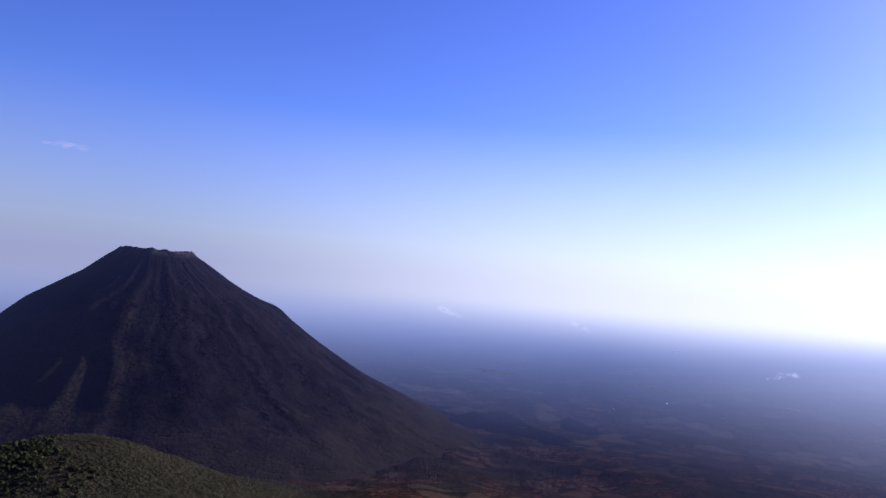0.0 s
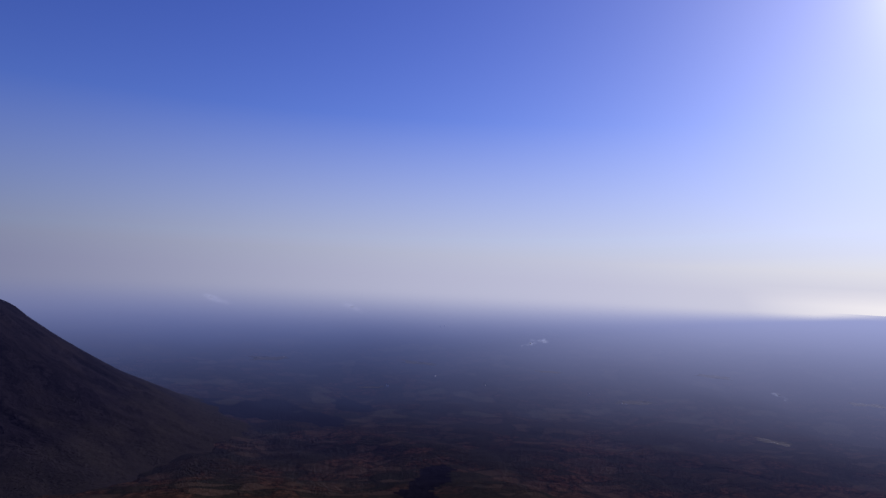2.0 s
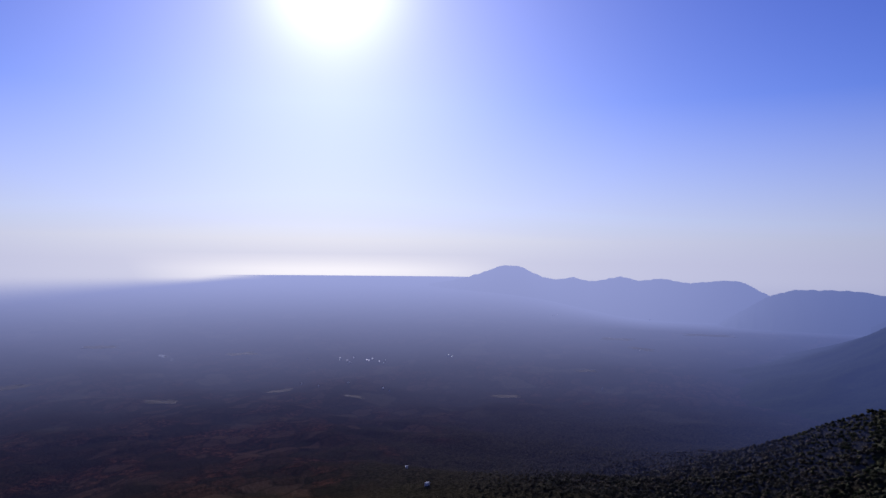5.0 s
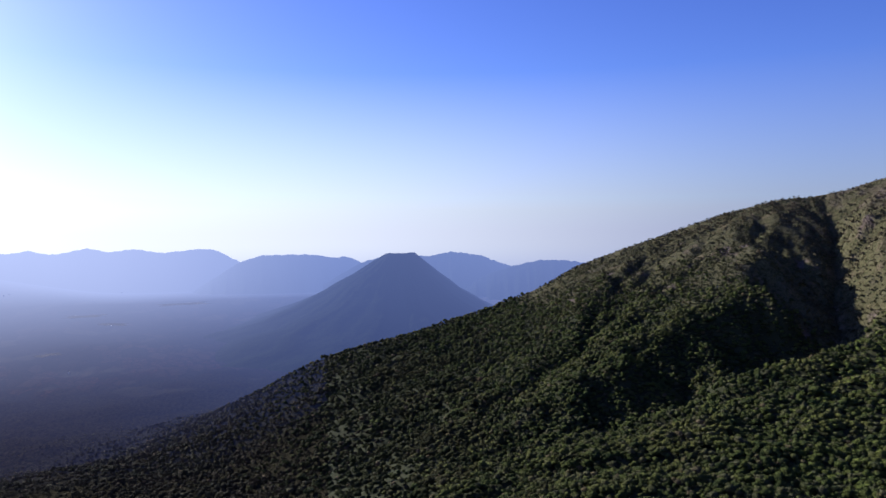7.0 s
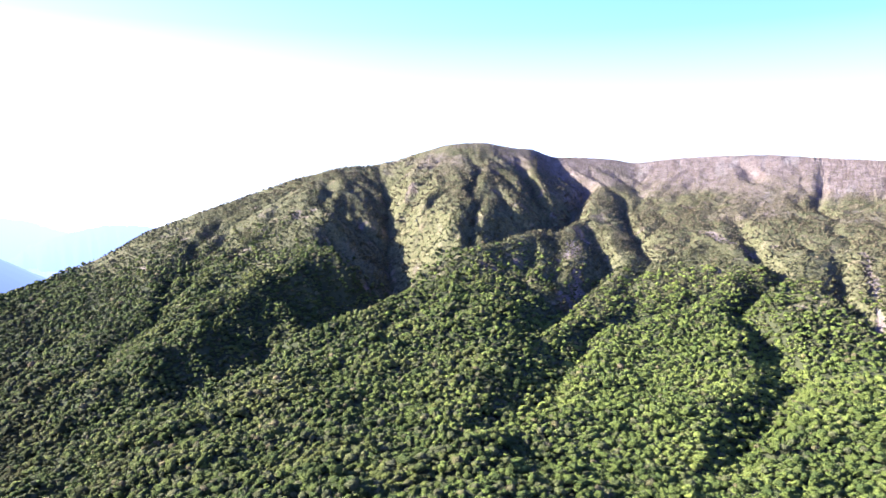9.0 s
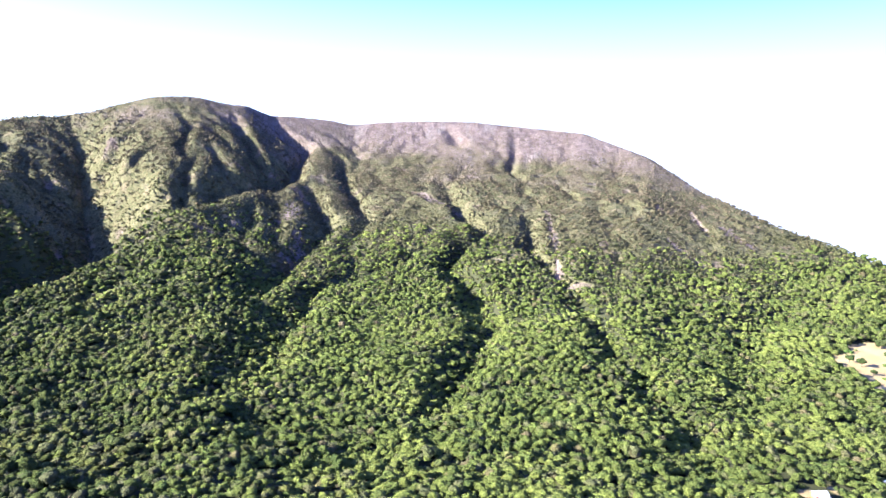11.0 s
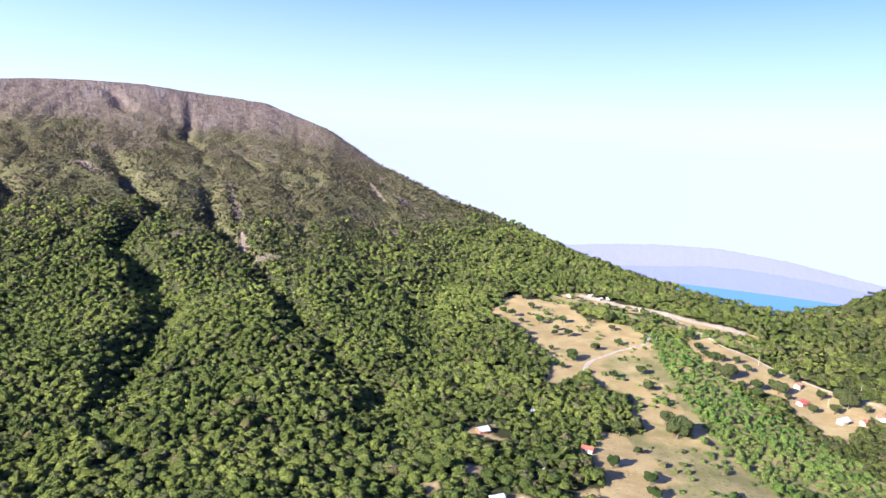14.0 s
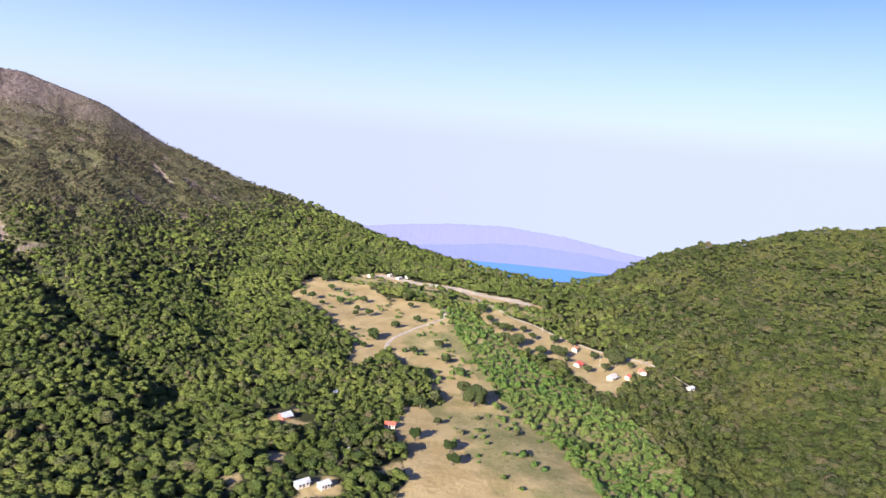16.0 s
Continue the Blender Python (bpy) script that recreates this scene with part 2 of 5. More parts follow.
    colour = n.mix(ragged(dry), colour, straw)
    colour = n.mix(ragged(ash), colour, n.mix(mid, (0.005, 0.004, 0.006), (0.012, 0.010, 0.013)))
    if far:
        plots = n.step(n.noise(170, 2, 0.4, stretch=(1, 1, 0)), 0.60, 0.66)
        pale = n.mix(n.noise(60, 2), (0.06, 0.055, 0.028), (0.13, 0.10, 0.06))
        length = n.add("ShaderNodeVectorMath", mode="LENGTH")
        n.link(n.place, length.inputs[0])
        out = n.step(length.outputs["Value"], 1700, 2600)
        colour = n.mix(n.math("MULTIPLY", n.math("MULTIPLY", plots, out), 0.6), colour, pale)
    relief = n.math("ADD", n.math("ADD", fine, mid), n.math("MULTIPLY", n.noise(8, 3) if far else n.math("ADD", tuft_small, n.math("MULTIPLY", rill, bare)), 1.5))
    n.bump(relief if far else n.math("MULTIPLY", relief, n.math("ADD", n.math("MULTIPLY", bare, 1.2), 0.12)), 0.9, 5.0 if far else 3.6)
    n.surface(colour, 0.95, 0.0 if far else 0.05)
    if far:
        haze_glow(n, 1250, 1500, 0.985)
        rim_fade, open_sky = n.add("ShaderNodeMixShader"), n.add("ShaderNodeBsdfTransparent")     # the plain's rim turns see-through, so the sky stands in for haze
        n.link(n.step(n.mask("lost"), 0.0, 1.0), rim_fade.inputs[0])
        n.link(n.out.inputs["Surface"].links[0].from_socket, rim_fade.inputs[1])
        n.link(open_sky.outputs[0], rim_fade.inputs[2])
        n.link(rim_fade.outputs[0], n.out.inputs["Surface"])
    return n.material


LAND, PLAIN = land_material("mountain_ground"), land_material("plain_ground", True)


def far_material(name, tint, tone=None):
    n = Nodes(name)
    n.bump(n.noise(60, 5), 0.8, 15)
    n.surface(n.mix(n.noise(120, 4), tint, tuple(c * 1.7 for c in tint)), 0.95, 0.0)
    haze_glow(n, 1200, 1700, 0.985, tone)
    return n.material


def plain_paint(name, colour, spread=0.25, rough=0.8, size=0.6, metal=0.0):
    """Weathered paint, plaster or metal: one colour with stains and grain."""
    n = Nodes(name)
    c = n.mix(n.step(n.noise(size, 4), 0.35, 0.7), colour, tuple(v * (1 - spread) for v in colour))
    c = n.mix(n.math("MULTIPLY", n.step(n.noise(size * 5, 3), 0.55, 0.75), 0.5), c, (0.16, 0.12, 0.08))
    n.bump(n.noise(size * 0.2, 3), 0.3, 0.03)
    return n.surface(c, rough, 0.3, metal)


def foliage(name, dark, light, tint, warm=0.25, size=1.6, air=False):
    """Leaf masses: every crown has its own tone, some greyer, browner or darker, with leaf clumps and gaps painted dark
    between them.
    """
    n = Nodes(name)
    geo = n.add("ShaderNodeNewGeometry")
    own = n.mask("own")

    def some(times, lo, hi, most):
        return n.math("MULTIPLY", n.step(n.math("FRACT", n.math("MULTIPLY", own, times)), lo, hi), most)
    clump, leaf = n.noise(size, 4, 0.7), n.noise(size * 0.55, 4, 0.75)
    c = n.mix(n.math("ADD", n.math("MULTIPLY", own, 0.5), n.step(n.noise(32, 4, 0.65), 0.38, 0.62, -0.15, 0.4)), dark, light)
    c = n.mix(n.math("MULTIPLY", n.step(n.noise(75, 4), 0.45, 0.62), 0.7), c, tint)
    c = n.mix(some(13.7, 0.62, 0.95, 0.55), c, tuple(v * k for v, k in zip(dark, (0.55, 0.68, 0.95))))
    c = n.mix(some(7.31, 1 - warm, 1.0, 0.7), c, (0.135, 0.118, 0.062))
    c = n.mix(some(41.3, 0.965, 0.985, 0.6), c, (0.21, 0.145, 0.08))
    c = n.mix(n.step(n.mask("parched"), 0.1, 0.8, 0.0, 0.75), c, n.mix(own, (0.095, 0.071, 0.042), (0.205, 0.152, 0.092)))
    # shade in the cavities between leaf clumps, put into the colour
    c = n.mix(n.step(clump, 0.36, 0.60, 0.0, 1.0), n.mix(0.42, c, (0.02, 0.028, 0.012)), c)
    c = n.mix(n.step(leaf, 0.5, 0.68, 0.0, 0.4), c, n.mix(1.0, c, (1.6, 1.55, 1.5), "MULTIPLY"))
    n.bump(n.math("ADD", clump, n.math("MULTIPLY", leaf, 1.2)), 1.0, 2.2)
    n.surface(c, 0.85, 0.02)
    rough_side = n.shader.inputs["Normal"].links[0].from_node          # leaves face the sky more than the crown's outline does
    up = n.add("ShaderNodeVectorMath", mode="ADD")
    n.link(geo.outputs["Normal"], up.inputs[0])
    up.inputs[1].default_value = (0, 0, 1.25)
    unit = n.add("ShaderNodeVectorMath", mode="NORMALIZE")
    n.link(up.outputs[0], unit.inputs[0])
    n.link(unit.outputs[0], rough_side.inputs["Normal"])
    if air:
        # haze painted over these crowns as glow
        haze_glow(n, 1400, 2100, 0.985)
    return n.material


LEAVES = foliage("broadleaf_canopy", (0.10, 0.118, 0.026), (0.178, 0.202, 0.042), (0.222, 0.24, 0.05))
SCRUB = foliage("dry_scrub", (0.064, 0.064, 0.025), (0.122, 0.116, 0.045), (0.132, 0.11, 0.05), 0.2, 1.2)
BARK = plain_paint("bark", (0.13, 0.10, 0.075), 0.5, 0.95, 0.4)
WHITE_SHEET = plain_paint("pale_roof_sheet", (0.45, 0.44, 0.42), 0.25, 0.6, 1.5)
RED_SHEET = plain_paint("red_roof_sheet", (0.50, 0.10, 0.06), 0.3, 0.6, 1.5)
ORANGE_TILE = plain_paint("orange_roof_tile", (0.50, 0.20, 0.10), 0.3, 0.8, 0.8)
CREAM = plain_paint("cream_plaster", (0.52, 0.45, 0.35), 0.25, 0.85, 1.2)
BRICK_RED = plain_paint("red_wall", (0.42, 0.12, 0.08), 0.3, 0.85, 0.8)
DARK_WOOD = plain_paint("dark_boards", (0.09, 0.06, 0.04), 0.4, 0.8, 0.4)
GLASS = plain_paint("window_glass", (0.03, 0.04, 0.05), 0.2, 0.08, 1.0)
DUST = plain_paint("pale_dust", (0.44, 0.35, 0.24), 0.3, 0.95, 3.0)
CONCRETE = plain_paint("weathered_concrete", (0.45, 0.43, 0.40), 0.25, 0.9, 1.0)


# ---------------------------------------------------------------- the land as a height function (heights against the eye)
AZ = np.arange(-60.0, 300.01, 0.2)


def table(pairs, blur=0.8):
    """A smooth curve over the compass from a few (degrees, value) pairs, sampled on AZ."""
    a, v = zip(*pairs)
    n = int(blur / 0.2 * 3)
    k = np.exp(-0.5 * (np.arange(-n, n + 1) / (blur / 0.2)) ** 2)
    y = np.interp(np.arange(-60 - n * 0.2, 300.01 + n * 0.2, 0.2), a, v)
    return np.convolve(y, k / k.sum(), "valid")[:len(AZ)]


CREST_EL = table([(60, -14), (80, -12.9), (85, -12.5), (92, -11.4), (98, -10.1), (105, -8.5), (109, -7.2), (111.5, -6.5), (116, -4.5), (118.5, -3.0), (122, -1.6),
                  (127.4, 0.3), (129.7, 1.1), (133.3, 2.1), (136, 2.55), (137.8, 2.65), (140.6, 3.6), (142.9, 4.15), (145.2, 4.2), (147, 3.75),
                  (149.1, 3.6), (150.5, 2.85), (152.5, 3.0), (155.1, 2.85), (157.1, 2.4), (159.4, 2.7), (164.3, 2.95), (167.1, 2.95),
                  (171.7, 2.5), (175.8, 2.2), (178.6, 1.2), (180.7, 0.5), (184.9, -2.15), (190.2, -4.4), (195.5, -6.15), (200.2, -7.95),
                  (206, -9.75), (211.3, -10.85), (216.6, -11.35), (220.5, -10.45), (221.7, -9.6), (225.4, -7.8), (228.2, -6.7), (230.6, -6.3),
                  (233.5, -5.1), (236.4, -4.7), (239.4, -4.2), (250, -3.6), (275, -5), (300, -14)], 0.45)
CREST_R = table([(60, 1500), (100, 1500), (112, 1600), (118, 1700), (130, 1800), (143, 1850), (149, 1880), (153, 2000), (165, 2000), (176, 1880),
                 (185, 1500), (195, 1240), (206, 1000), (216, 860), (222, 950), (230, 1100), (240, 1200), (300, 1300)], 2.0)
NEAR_Z = table([(60, -240), (92, -225), (105, -196), (120, -182), (150, -178), (200, -176), (215, -178), (240, -185), (270, -200), (300, -240)], 4)
SAG = table([(60, 120), (92, 120), (105, 80), (120, 62), (140, 85), (165, 75), (176, 65), (185, 42), (200, 14), (212, 4), (220, 14), (230, 34), (245, 40), (300, 100)], 3)
HIGHLAND = table([(60, 0), (80, 0), (100, 1), (262, 1), (290, 0), (300, 0)], 2.5)
FLOOR = table([(60, 0), (118, 0), (135, 1), (255, 1), (285, 0)], 2)


FAR_DROP = table([(60, 0), (72, 0), (82, 1), (130, 1), (150, 0)], 2)


def plain_z(r, az=0.0):
    low = np.interp(az, AZ, FAR_DROP)
    far = np.interp(r, (3000, 3500, 4300, 4950), (0, 14, 150, 245))
    return -low * far + np.interp(r, (0, 350, 700, 1000, 1500, 2000, 2500, 3000, 3500, 4300, 4950), (-236, -241, -305, -368, -436, -450, -440, -385, -306, -188, -104))


def value_noise(x, y, seed=0):
    """Smooth value noise, -1 to 1."""
    xi, yi = np.floor(x).astype(np.int64), np.floor(y).astype(np.int64)
    u, v = x - xi, y - yi
    u, v = u * u * (3 - 2 * u), v * v * (3 - 2 * v)

    def h(i, j):
        n = (i * 374761393 + j * 668265263 + seed * 1442695041) & 0xFFFFFFFF
        n = ((n ^ (n >> 13)) * 1274126177) & 0xFFFFFFFF
        return ((n ^ (n >> 16)) & 0xFFFF) / 32767.5 - 1
    return (h(xi, yi) * (1 - u) + h(xi + 1, yi) * u) * (1 - v) + (h(xi, yi + 1) * (1 - u) + h(xi + 1, yi + 1) * u) * v


def fbm(x, y, octaves=4, seed=0):
    return sum(value_noise(x * 2 ** k, y * 2 ** k, seed + k) / 2 ** k for k in range(octaves)) / 1.6


def base_z(az, r):
    """The land without its gullies."""
    def at(t):
        return np.interp(az, AZ, t)
    big, near = at(CREST_R), at(NEAR_Z)
    top = big * np.tan(np.radians(at(CREST_EL)))
    s = np.clip((r - 350) / (big - 350), 0, 1)
    up = near + (top - near) * s - at(SAG) * np.sin(np.pi * s ** 0.85) + np.minimum(r - 350, 0) * 0.02
    floor = plain_z(r, az) * (1 - at(FLOOR)) - 850 * at(FLOOR)
    soft = np.clip((r - big) / 120, 0, 1)
    beyond = np.maximum(top - (r - big) * (0.1 + 0.25 * soft), floor)
    w = at(HIGHLAND)
    w = w * w * (3 - 2 * w)
    return plain_z(r, az) * (1 - w) + np.where(r < big, up, beyond) * w


# (x, y) of a gully's bed from its head down, its width to the left and right of the way down, and its depth at those places
GULLIES = (
    (((1190, -1272), (930, -1011), (775, -870), (741, -718), (728, -563), (706, -406), (760, -300)), 80, 135, (28, 100, 116, 92, 66, 48, 26)),
    (((937, -1489), (704, -1244)), 22, 34, (9, 20)),
    (((921, -1628), (773, -1537), (696, -1282), (689, -1061), (699, -959), (765, -880)), 34, 52, (5, 28, 42, 36, 28, 20)),
    (((837, -1212), (793, -1108), (723, -995)), 10, 16, (2, 7, 9)),
    (((919, -1215), (917, -1164), (900, -1077), (886, -999)), 10, 16, (2, 6, 7, 6)),
    (((1000, -1440), (930, -1300), (860, -1180)), 10, 16, (2, 6, 6)),
    (((656, -1275), (601, -1240), (506, -1084), (466, -909), (420, -700)), 20, 32, (4, 13, 20, 24, 12)),
    (((628, -1062), (578, -948), (528, -862)), 12, 20, (3, 14, 6)),
    (((683, -1536), (591, -1358), (464, -1165), (440, -1060)), 14, 24, (3, 9, 10, 4)),
    (((400, -1420), (333, -1279), (243, -1115), (249, -937), (187, -822), (137, -713), (137, -553), (124, -433)), 19, 26, (4, 14, 20, 22, 21, 19, 15, 6)),
    (((172, -1207), (149, -1049), (81, -888), (7, -652), (-44, -515), (-57, -400)), 13, 21, (6, 15, 12, 13, 13, 6)),
    (((506, -1849), (420, -1685)), 18, 26, (8, 13)),
    (((305, -1799), (285, -1640), (270, -1525), (233, -1460)), 12, 18, (3, 6, 9, 14)),
    (((159, -1428), (102, -1319)), 11, 17, (3, 9)),
    (((-94, -1328), (-127, -1204)), 10, 16, (3, 8)),
    (((300, -1000), (380, -760), (330, -600), (300, -420)), 22, 34, (3, 11, 16, 10)),
    (((1330, -950), (1180, -760), (1000, -560), (900, -400)), 50, 70, (5, 18, 18, 5)),
    (((-300, -1130), (-190, -960), (-120, -760), (-100, -560)), 25, 35, (4, 8, 9, 4)),
    (((-900, -760), (-640, -560), (-420, -300)), 60, 60, (5, 22, 10)),
)


def gully_depth(x, y):
    """How deep the gullies cut in at each place."""
    deep = np.zeros_like(x)
    broad = 1 + 0.5 * fbm(x / 75, y / 75, 3, 33)
    x, y = x + 9 * fbm(x / 60, y / 60, 3, 31), y + 9 * fbm(x / 60, y / 60, 3, 32)
    for bed, left, right, depth in GULLIES:
        cut = np.zeros_like(x)
        for (ax, ay), (bx, by), da, db in zip(bed, bed[1:], depth, depth[1:]):
            ux, uy = bx - ax, by - ay
            s = ((x - ax) * ux + (y - ay) * uy) / (ux * ux + uy * uy)
            t = np.clip(s, 0, 1)
            dx, dy = x - ax - t * ux, y - ay - t * uy
            side = ux * dy - uy * dx
            far = np.hypot(dx, dy) / (np.where(side > 0, left, right) * broad)
            wall = np.clip(1 - far, 0, 1)
            cut = np.maximum(cut, (da + (db - da) * t) * wall * (1.25 - 0.25 * wall))
        deep = deep + cut
    return deep


def blurred(v, cells):
    """v smoothed over that many cells along both axes."""
    k = np.exp(-0.5 * (np.arange(-3 * cells, 3 * cells + 1) / cells) ** 2)
    k /= k.sum()
    for axis in (0, 1):
        pad = [(0, 0), (0, 0)]
        pad[axis] = (3 * cells, 3 * cells)
        p = np.pad(v, pad, mode="edge")
        v = sum(w * (p[j:j + v.shape[0]] if axis == 0 else p[:, j:j + v.shape[1]]) for j, w in enumerate(k))
    return v


CELL, WEST, SOUTH = 7.0, -1400.0, -2250.0


def worn_relief():
    """Ravines and spurs that running water has cut into the slopes: how far the ground lies above or below the even slope,
    the broad forms and the narrow ones, on a square grid."""
    x, y = np.meshgrid(np.arange(WEST, 1950, CELL), np.arange(SOUTH, 100, CELL))
    r, az = np.hypot(x, y), (np.degrees(np.arctan2(x, y)) + 60) % 360 - 60
    even = base_z(az, r) - gully_depth(x, y)
    h = even + 7 * fbm(x / 150, y / 150, 4, 3) + 5 * fbm(x / 45, y / 45, 4, 8)
    rows, cols = h.shape
    where = np.arange(h.size).reshape(h.shape)
    for _ in range(14):
        p = np.pad(h, 1, mode="edge")
        best, to = np.zeros_like(h), where.copy()
        for dy in (-1, 0, 1):
            for dx in (-1, 0, 1):
                if dx or dy:
                    fall = (h - p[1 + dy:1 + dy + rows, 1 + dx:1 + dx + cols]) / math.hypot(dx, dy)
                    hit = fall > best
                    best = np.where(hit, fall, best)
                    to = np.where(hit, np.clip(where + dy * cols + dx, 0, h.size - 1), to)
        order, down = np.argsort(h.ravel()).tolist(), to.ravel().tolist()
        water = [1.0] * h.size
        for i in reversed(order):
            if down[i] != i:
                water[down[i]] += water[i]
        power, level = np.minimum(0.05 * np.sqrt(np.array(water)), 1.5).tolist(), h.ravel().tolist()
        for i in order:
            j = down[i]
            if j != i:
                level[i] = (level[i] + power[i] * level[j]) / (1 + power[i])
        h = np.array(level).reshape(h.shape)
        p = np.pad(h, 1, mode="edge")
        h = h + 0.035 * (p[2:, 1:-1] + p[:-2, 1:-1] + p[1:-1, 2:] + p[1:-1, :-2] - 4 * h)
    lost = h - even
    narrow = blurred(lost, 4)
    return 18 * np.tanh((narrow - blurred(lost, 13)) / 18), 12 * np.tanh((lost - narrow) / 12)


def worn(grid, x, y):
    """The worn relief at places, 0 off the grid."""
    i, j = np.clip((np.asarray(x) - WEST) / CELL, 0, grid.shape[1] - 1.001), np.clip((np.asarray(y) - SOUTH) / CELL, 0, grid.shape[0] - 1.001)
    a, b = i.astype(int), j.astype(int)
    u, v = i - a, j - b
    return (grid[b, a] * (1 - u) + grid[b, a + 1] * u) * (1 - v) + (grid[b + 1, a] * (1 - u) + grid[b + 1, a + 1] * u) * v


SPURS, RILLS = worn_relief()


def land_z(x, y):
    """The height of the ground in the world."""
    r, az = np.hypot(x, y), (np.degrees(np.arctan2(x, y)) + 60) % 360 - 60
    z = base_z(az, r)
    high = np.interp(az, AZ, HIGHLAND)
    big = np.interp(az, AZ, CREST_R)
    s = np.clip((r - 300) / (big - 300), 0, 1.3)
    slope = np.clip(np.interp(az, (95, 118, 185, 205, 222, 235), (0.6, 1, 1, 0.25, 0.3, 0.8)), 0, 1) * high
    inner = np.clip((r - 250) / 150, 0, 1) * np.clip((1.02 - s) * 9, 0, 1)
    z = z + slope * inner * np.interp(az, (118, 136, 149, 154), (0.75, 1, 1, 0.6)) * (np.interp(s, (0.3, 0.6, 0.85), (1.6, 0.7, 0.3)) * worn(SPURS, x, y) + np.interp(s, (0.3, 0.6), (1.2, 0.8)) * worn(RILLS, x, y))
    z = z - gully_depth(x, y) * np.clip((1.06 - s) * 12, 0.15, 1)
    rough = np.clip((r - 250) / 300, 0, 1) * np.clip((4300 - r) / 1500, 0, 1)
    z = z + rough * (2.0 * fbm(x / 120, y / 120, 4, 3) + 1.6 * np.clip((r - 700) / 400, 0, 1) * fbm(x / 34, y / 34, 3, 4) * np.where(r < 2100, np.interp(r, (1200, 1500), (1, 0.4)), 0.6) + np.where(r > 1900, 10, 0) * fbm(x / 420, y / 420, 3, 9))
    knoll = 95 * np.exp(-((x + 560) / 260) ** 2 - ((y - 1150) / 230) ** 2)
    wave = np.clip((r - 800) / 600, 0, 1) * np.clip((3400 - r) / 1500, 0, 1) * (1 - high)
    z = z + wave * (22 * (fbm(x / 300, y / 420, 3, 81)) + 8 * fbm(x / 70, y / 90, 3, 83))
    return 600 + z + knoll


def inside(x, y, corners):
    """Whether places lie in a plan polygon."""
    hit = np.zeros(np.shape(x), bool)
    for (ax, ay), (bx, by) in zip(corners, corners[1:] + corners[:1]):
        hit ^= ((ay > y) != (by > y)) & (x < (bx - ax) * (y - ay) / (by - ay + 1e-9) + ax)
    return hit


UPPER_MEADOW = ((-235, -797), (-289, -748), (-294, -690), (-337, -672), (-324, -612), (-285, -540), (-270, -468), (-254, -417), (-219, -425), (-216, -460), (-222, -511), (-226, -535),
                (-195, -494), (-174, -491), (-199, -550), (-206, -622), (-197, -652), (-182, -686), (-193, -739))
LOWER_MEADOW = ((-187, -409), (-202, -394), (-190, -332), (-182, -294), (-172, -250), (-120, -260), (-134, -291), (-149, -317), (-159, -358))
PASTURE = ((-391, -702), (-391, -592), (-414, -530), (-439, -480), (-456, -455), (-422, -435), (-388, -411), (-352, -391), (-362, -422), (-372, -472), (-350, -494), (-339, -515), (-345, -560), (-372, -640))
TERRACE = ((-290, -803), (-327, -807), (-358, -765), (-390, -735), (-427, -683), (-456, -627), (-440, -608), (-404, -650), (-367, -716), (-318, -766))
ROUGH_GRASS = ((-260, -575), (-342, -650), (-305, -564), (-286, -484), (-262, -400), (-254, -345), (-250, -298), (-238, -263), (-220, -225), (-160, -235), (-175, -279), (-189, -330), (-199, -381), (-204, -419), (-227, -499))
THICKET = ((-342, -650), (-356, -624), (-344, -556), (-338, -478), (-344, -436), (-339, -387), (-348, -372), (-336, -334), (-313, -281), (-290, -235), (-220, -225), (-238, -263), (-250, -298), (-254, -345), (-262, -400), (-286, -484), (-305, -564))
FOREST_TOP = table([(60, 9999), (108, 9999), (113, 1480), (121, 1420), (127, 1310), (134, 1240), (138, 1130), (141, 1080), (146, 1090), (149, 1090), (152.5, 970), (157, 1030), (164.6, 1030), (169, 950), (174, 930), (179, 910), (183, 940), (188, 1030), (193, 1150), (199, 1200), (204, 9999), (300, 9999)], 1.0)
BARE_FROM = table([(60, 9999), (118, 2100), (128, 2100), (136, 1950), (140, 1750), (144, 1700), (147, 1700), (149.5, 1740), (152, 1690), (155, 1700), (158, 1640), (162.4, 1580), (168, 1540), (174, 1510), (180, 1480), (184.7, 1440), (188, 1500), (192, 1700), (196, 9999), (300, 9999)], 1.0)


LAVA = (((-40, 2330), (-20, 2420), (78, 2440), (180, 2400), (290, 2405), (320, 2250), (426, 2160), (415, 2020), (335, 2035), (211, 2125), (57, 2185)),
        ((409, 2412), (497, 2466), (565, 2325), (537, 2200), (437, 2241)), ((340, 1100), (349, 1201), (413, 1387), (487, 1510), (560, 1529), (552, 1467), (458, 1306), (400, 1100)))
YARDS = ((-107, -407, 14), (-164, -373, 11), (-126, -341, 10), (-97, -311, 14), (-150, -440, 7), (-405, -504, 12), (-383, -470, 12), (-390, -433, 12), (-402, -430, 10), (-424, -434, 12), (-450, -403, 10),
         (-110, -395, 10), (-118, -420, 8), (-90, -350, 11), (-60, -330, 8), (-143, -318, 10))
FORECOURT = ((-285, -800), (-320, -760), (-360, -705), (-400, -640), (-435, -600), (-425, -575), (-385, -610), (-350, -680), (-300, -735), (-270, -780))
TREE_BELT = ((-170, -500), (-200, -492), (-222, -512), (-226, -450), (-216, -408), (-196, -396), (-172, -425))


# bare scars on the slope: two ends and a width
SCARS = ((424, -1317, 362, -1261, 9), (362, -1261, 318, -1231, 7), (151, -1244, 116, -1066, 5), (116, -1066, 90, -912, 4), (-55, -1143, -105, -1025, 6), (-149, -1261, -177, -1181, 10), (-94, -1340, -127, -1204, 5),
         (590, -1130, 560, -1060, 16), (520, -1010, 480, -930, 9), (640, -1230, 600, -1190, 10))


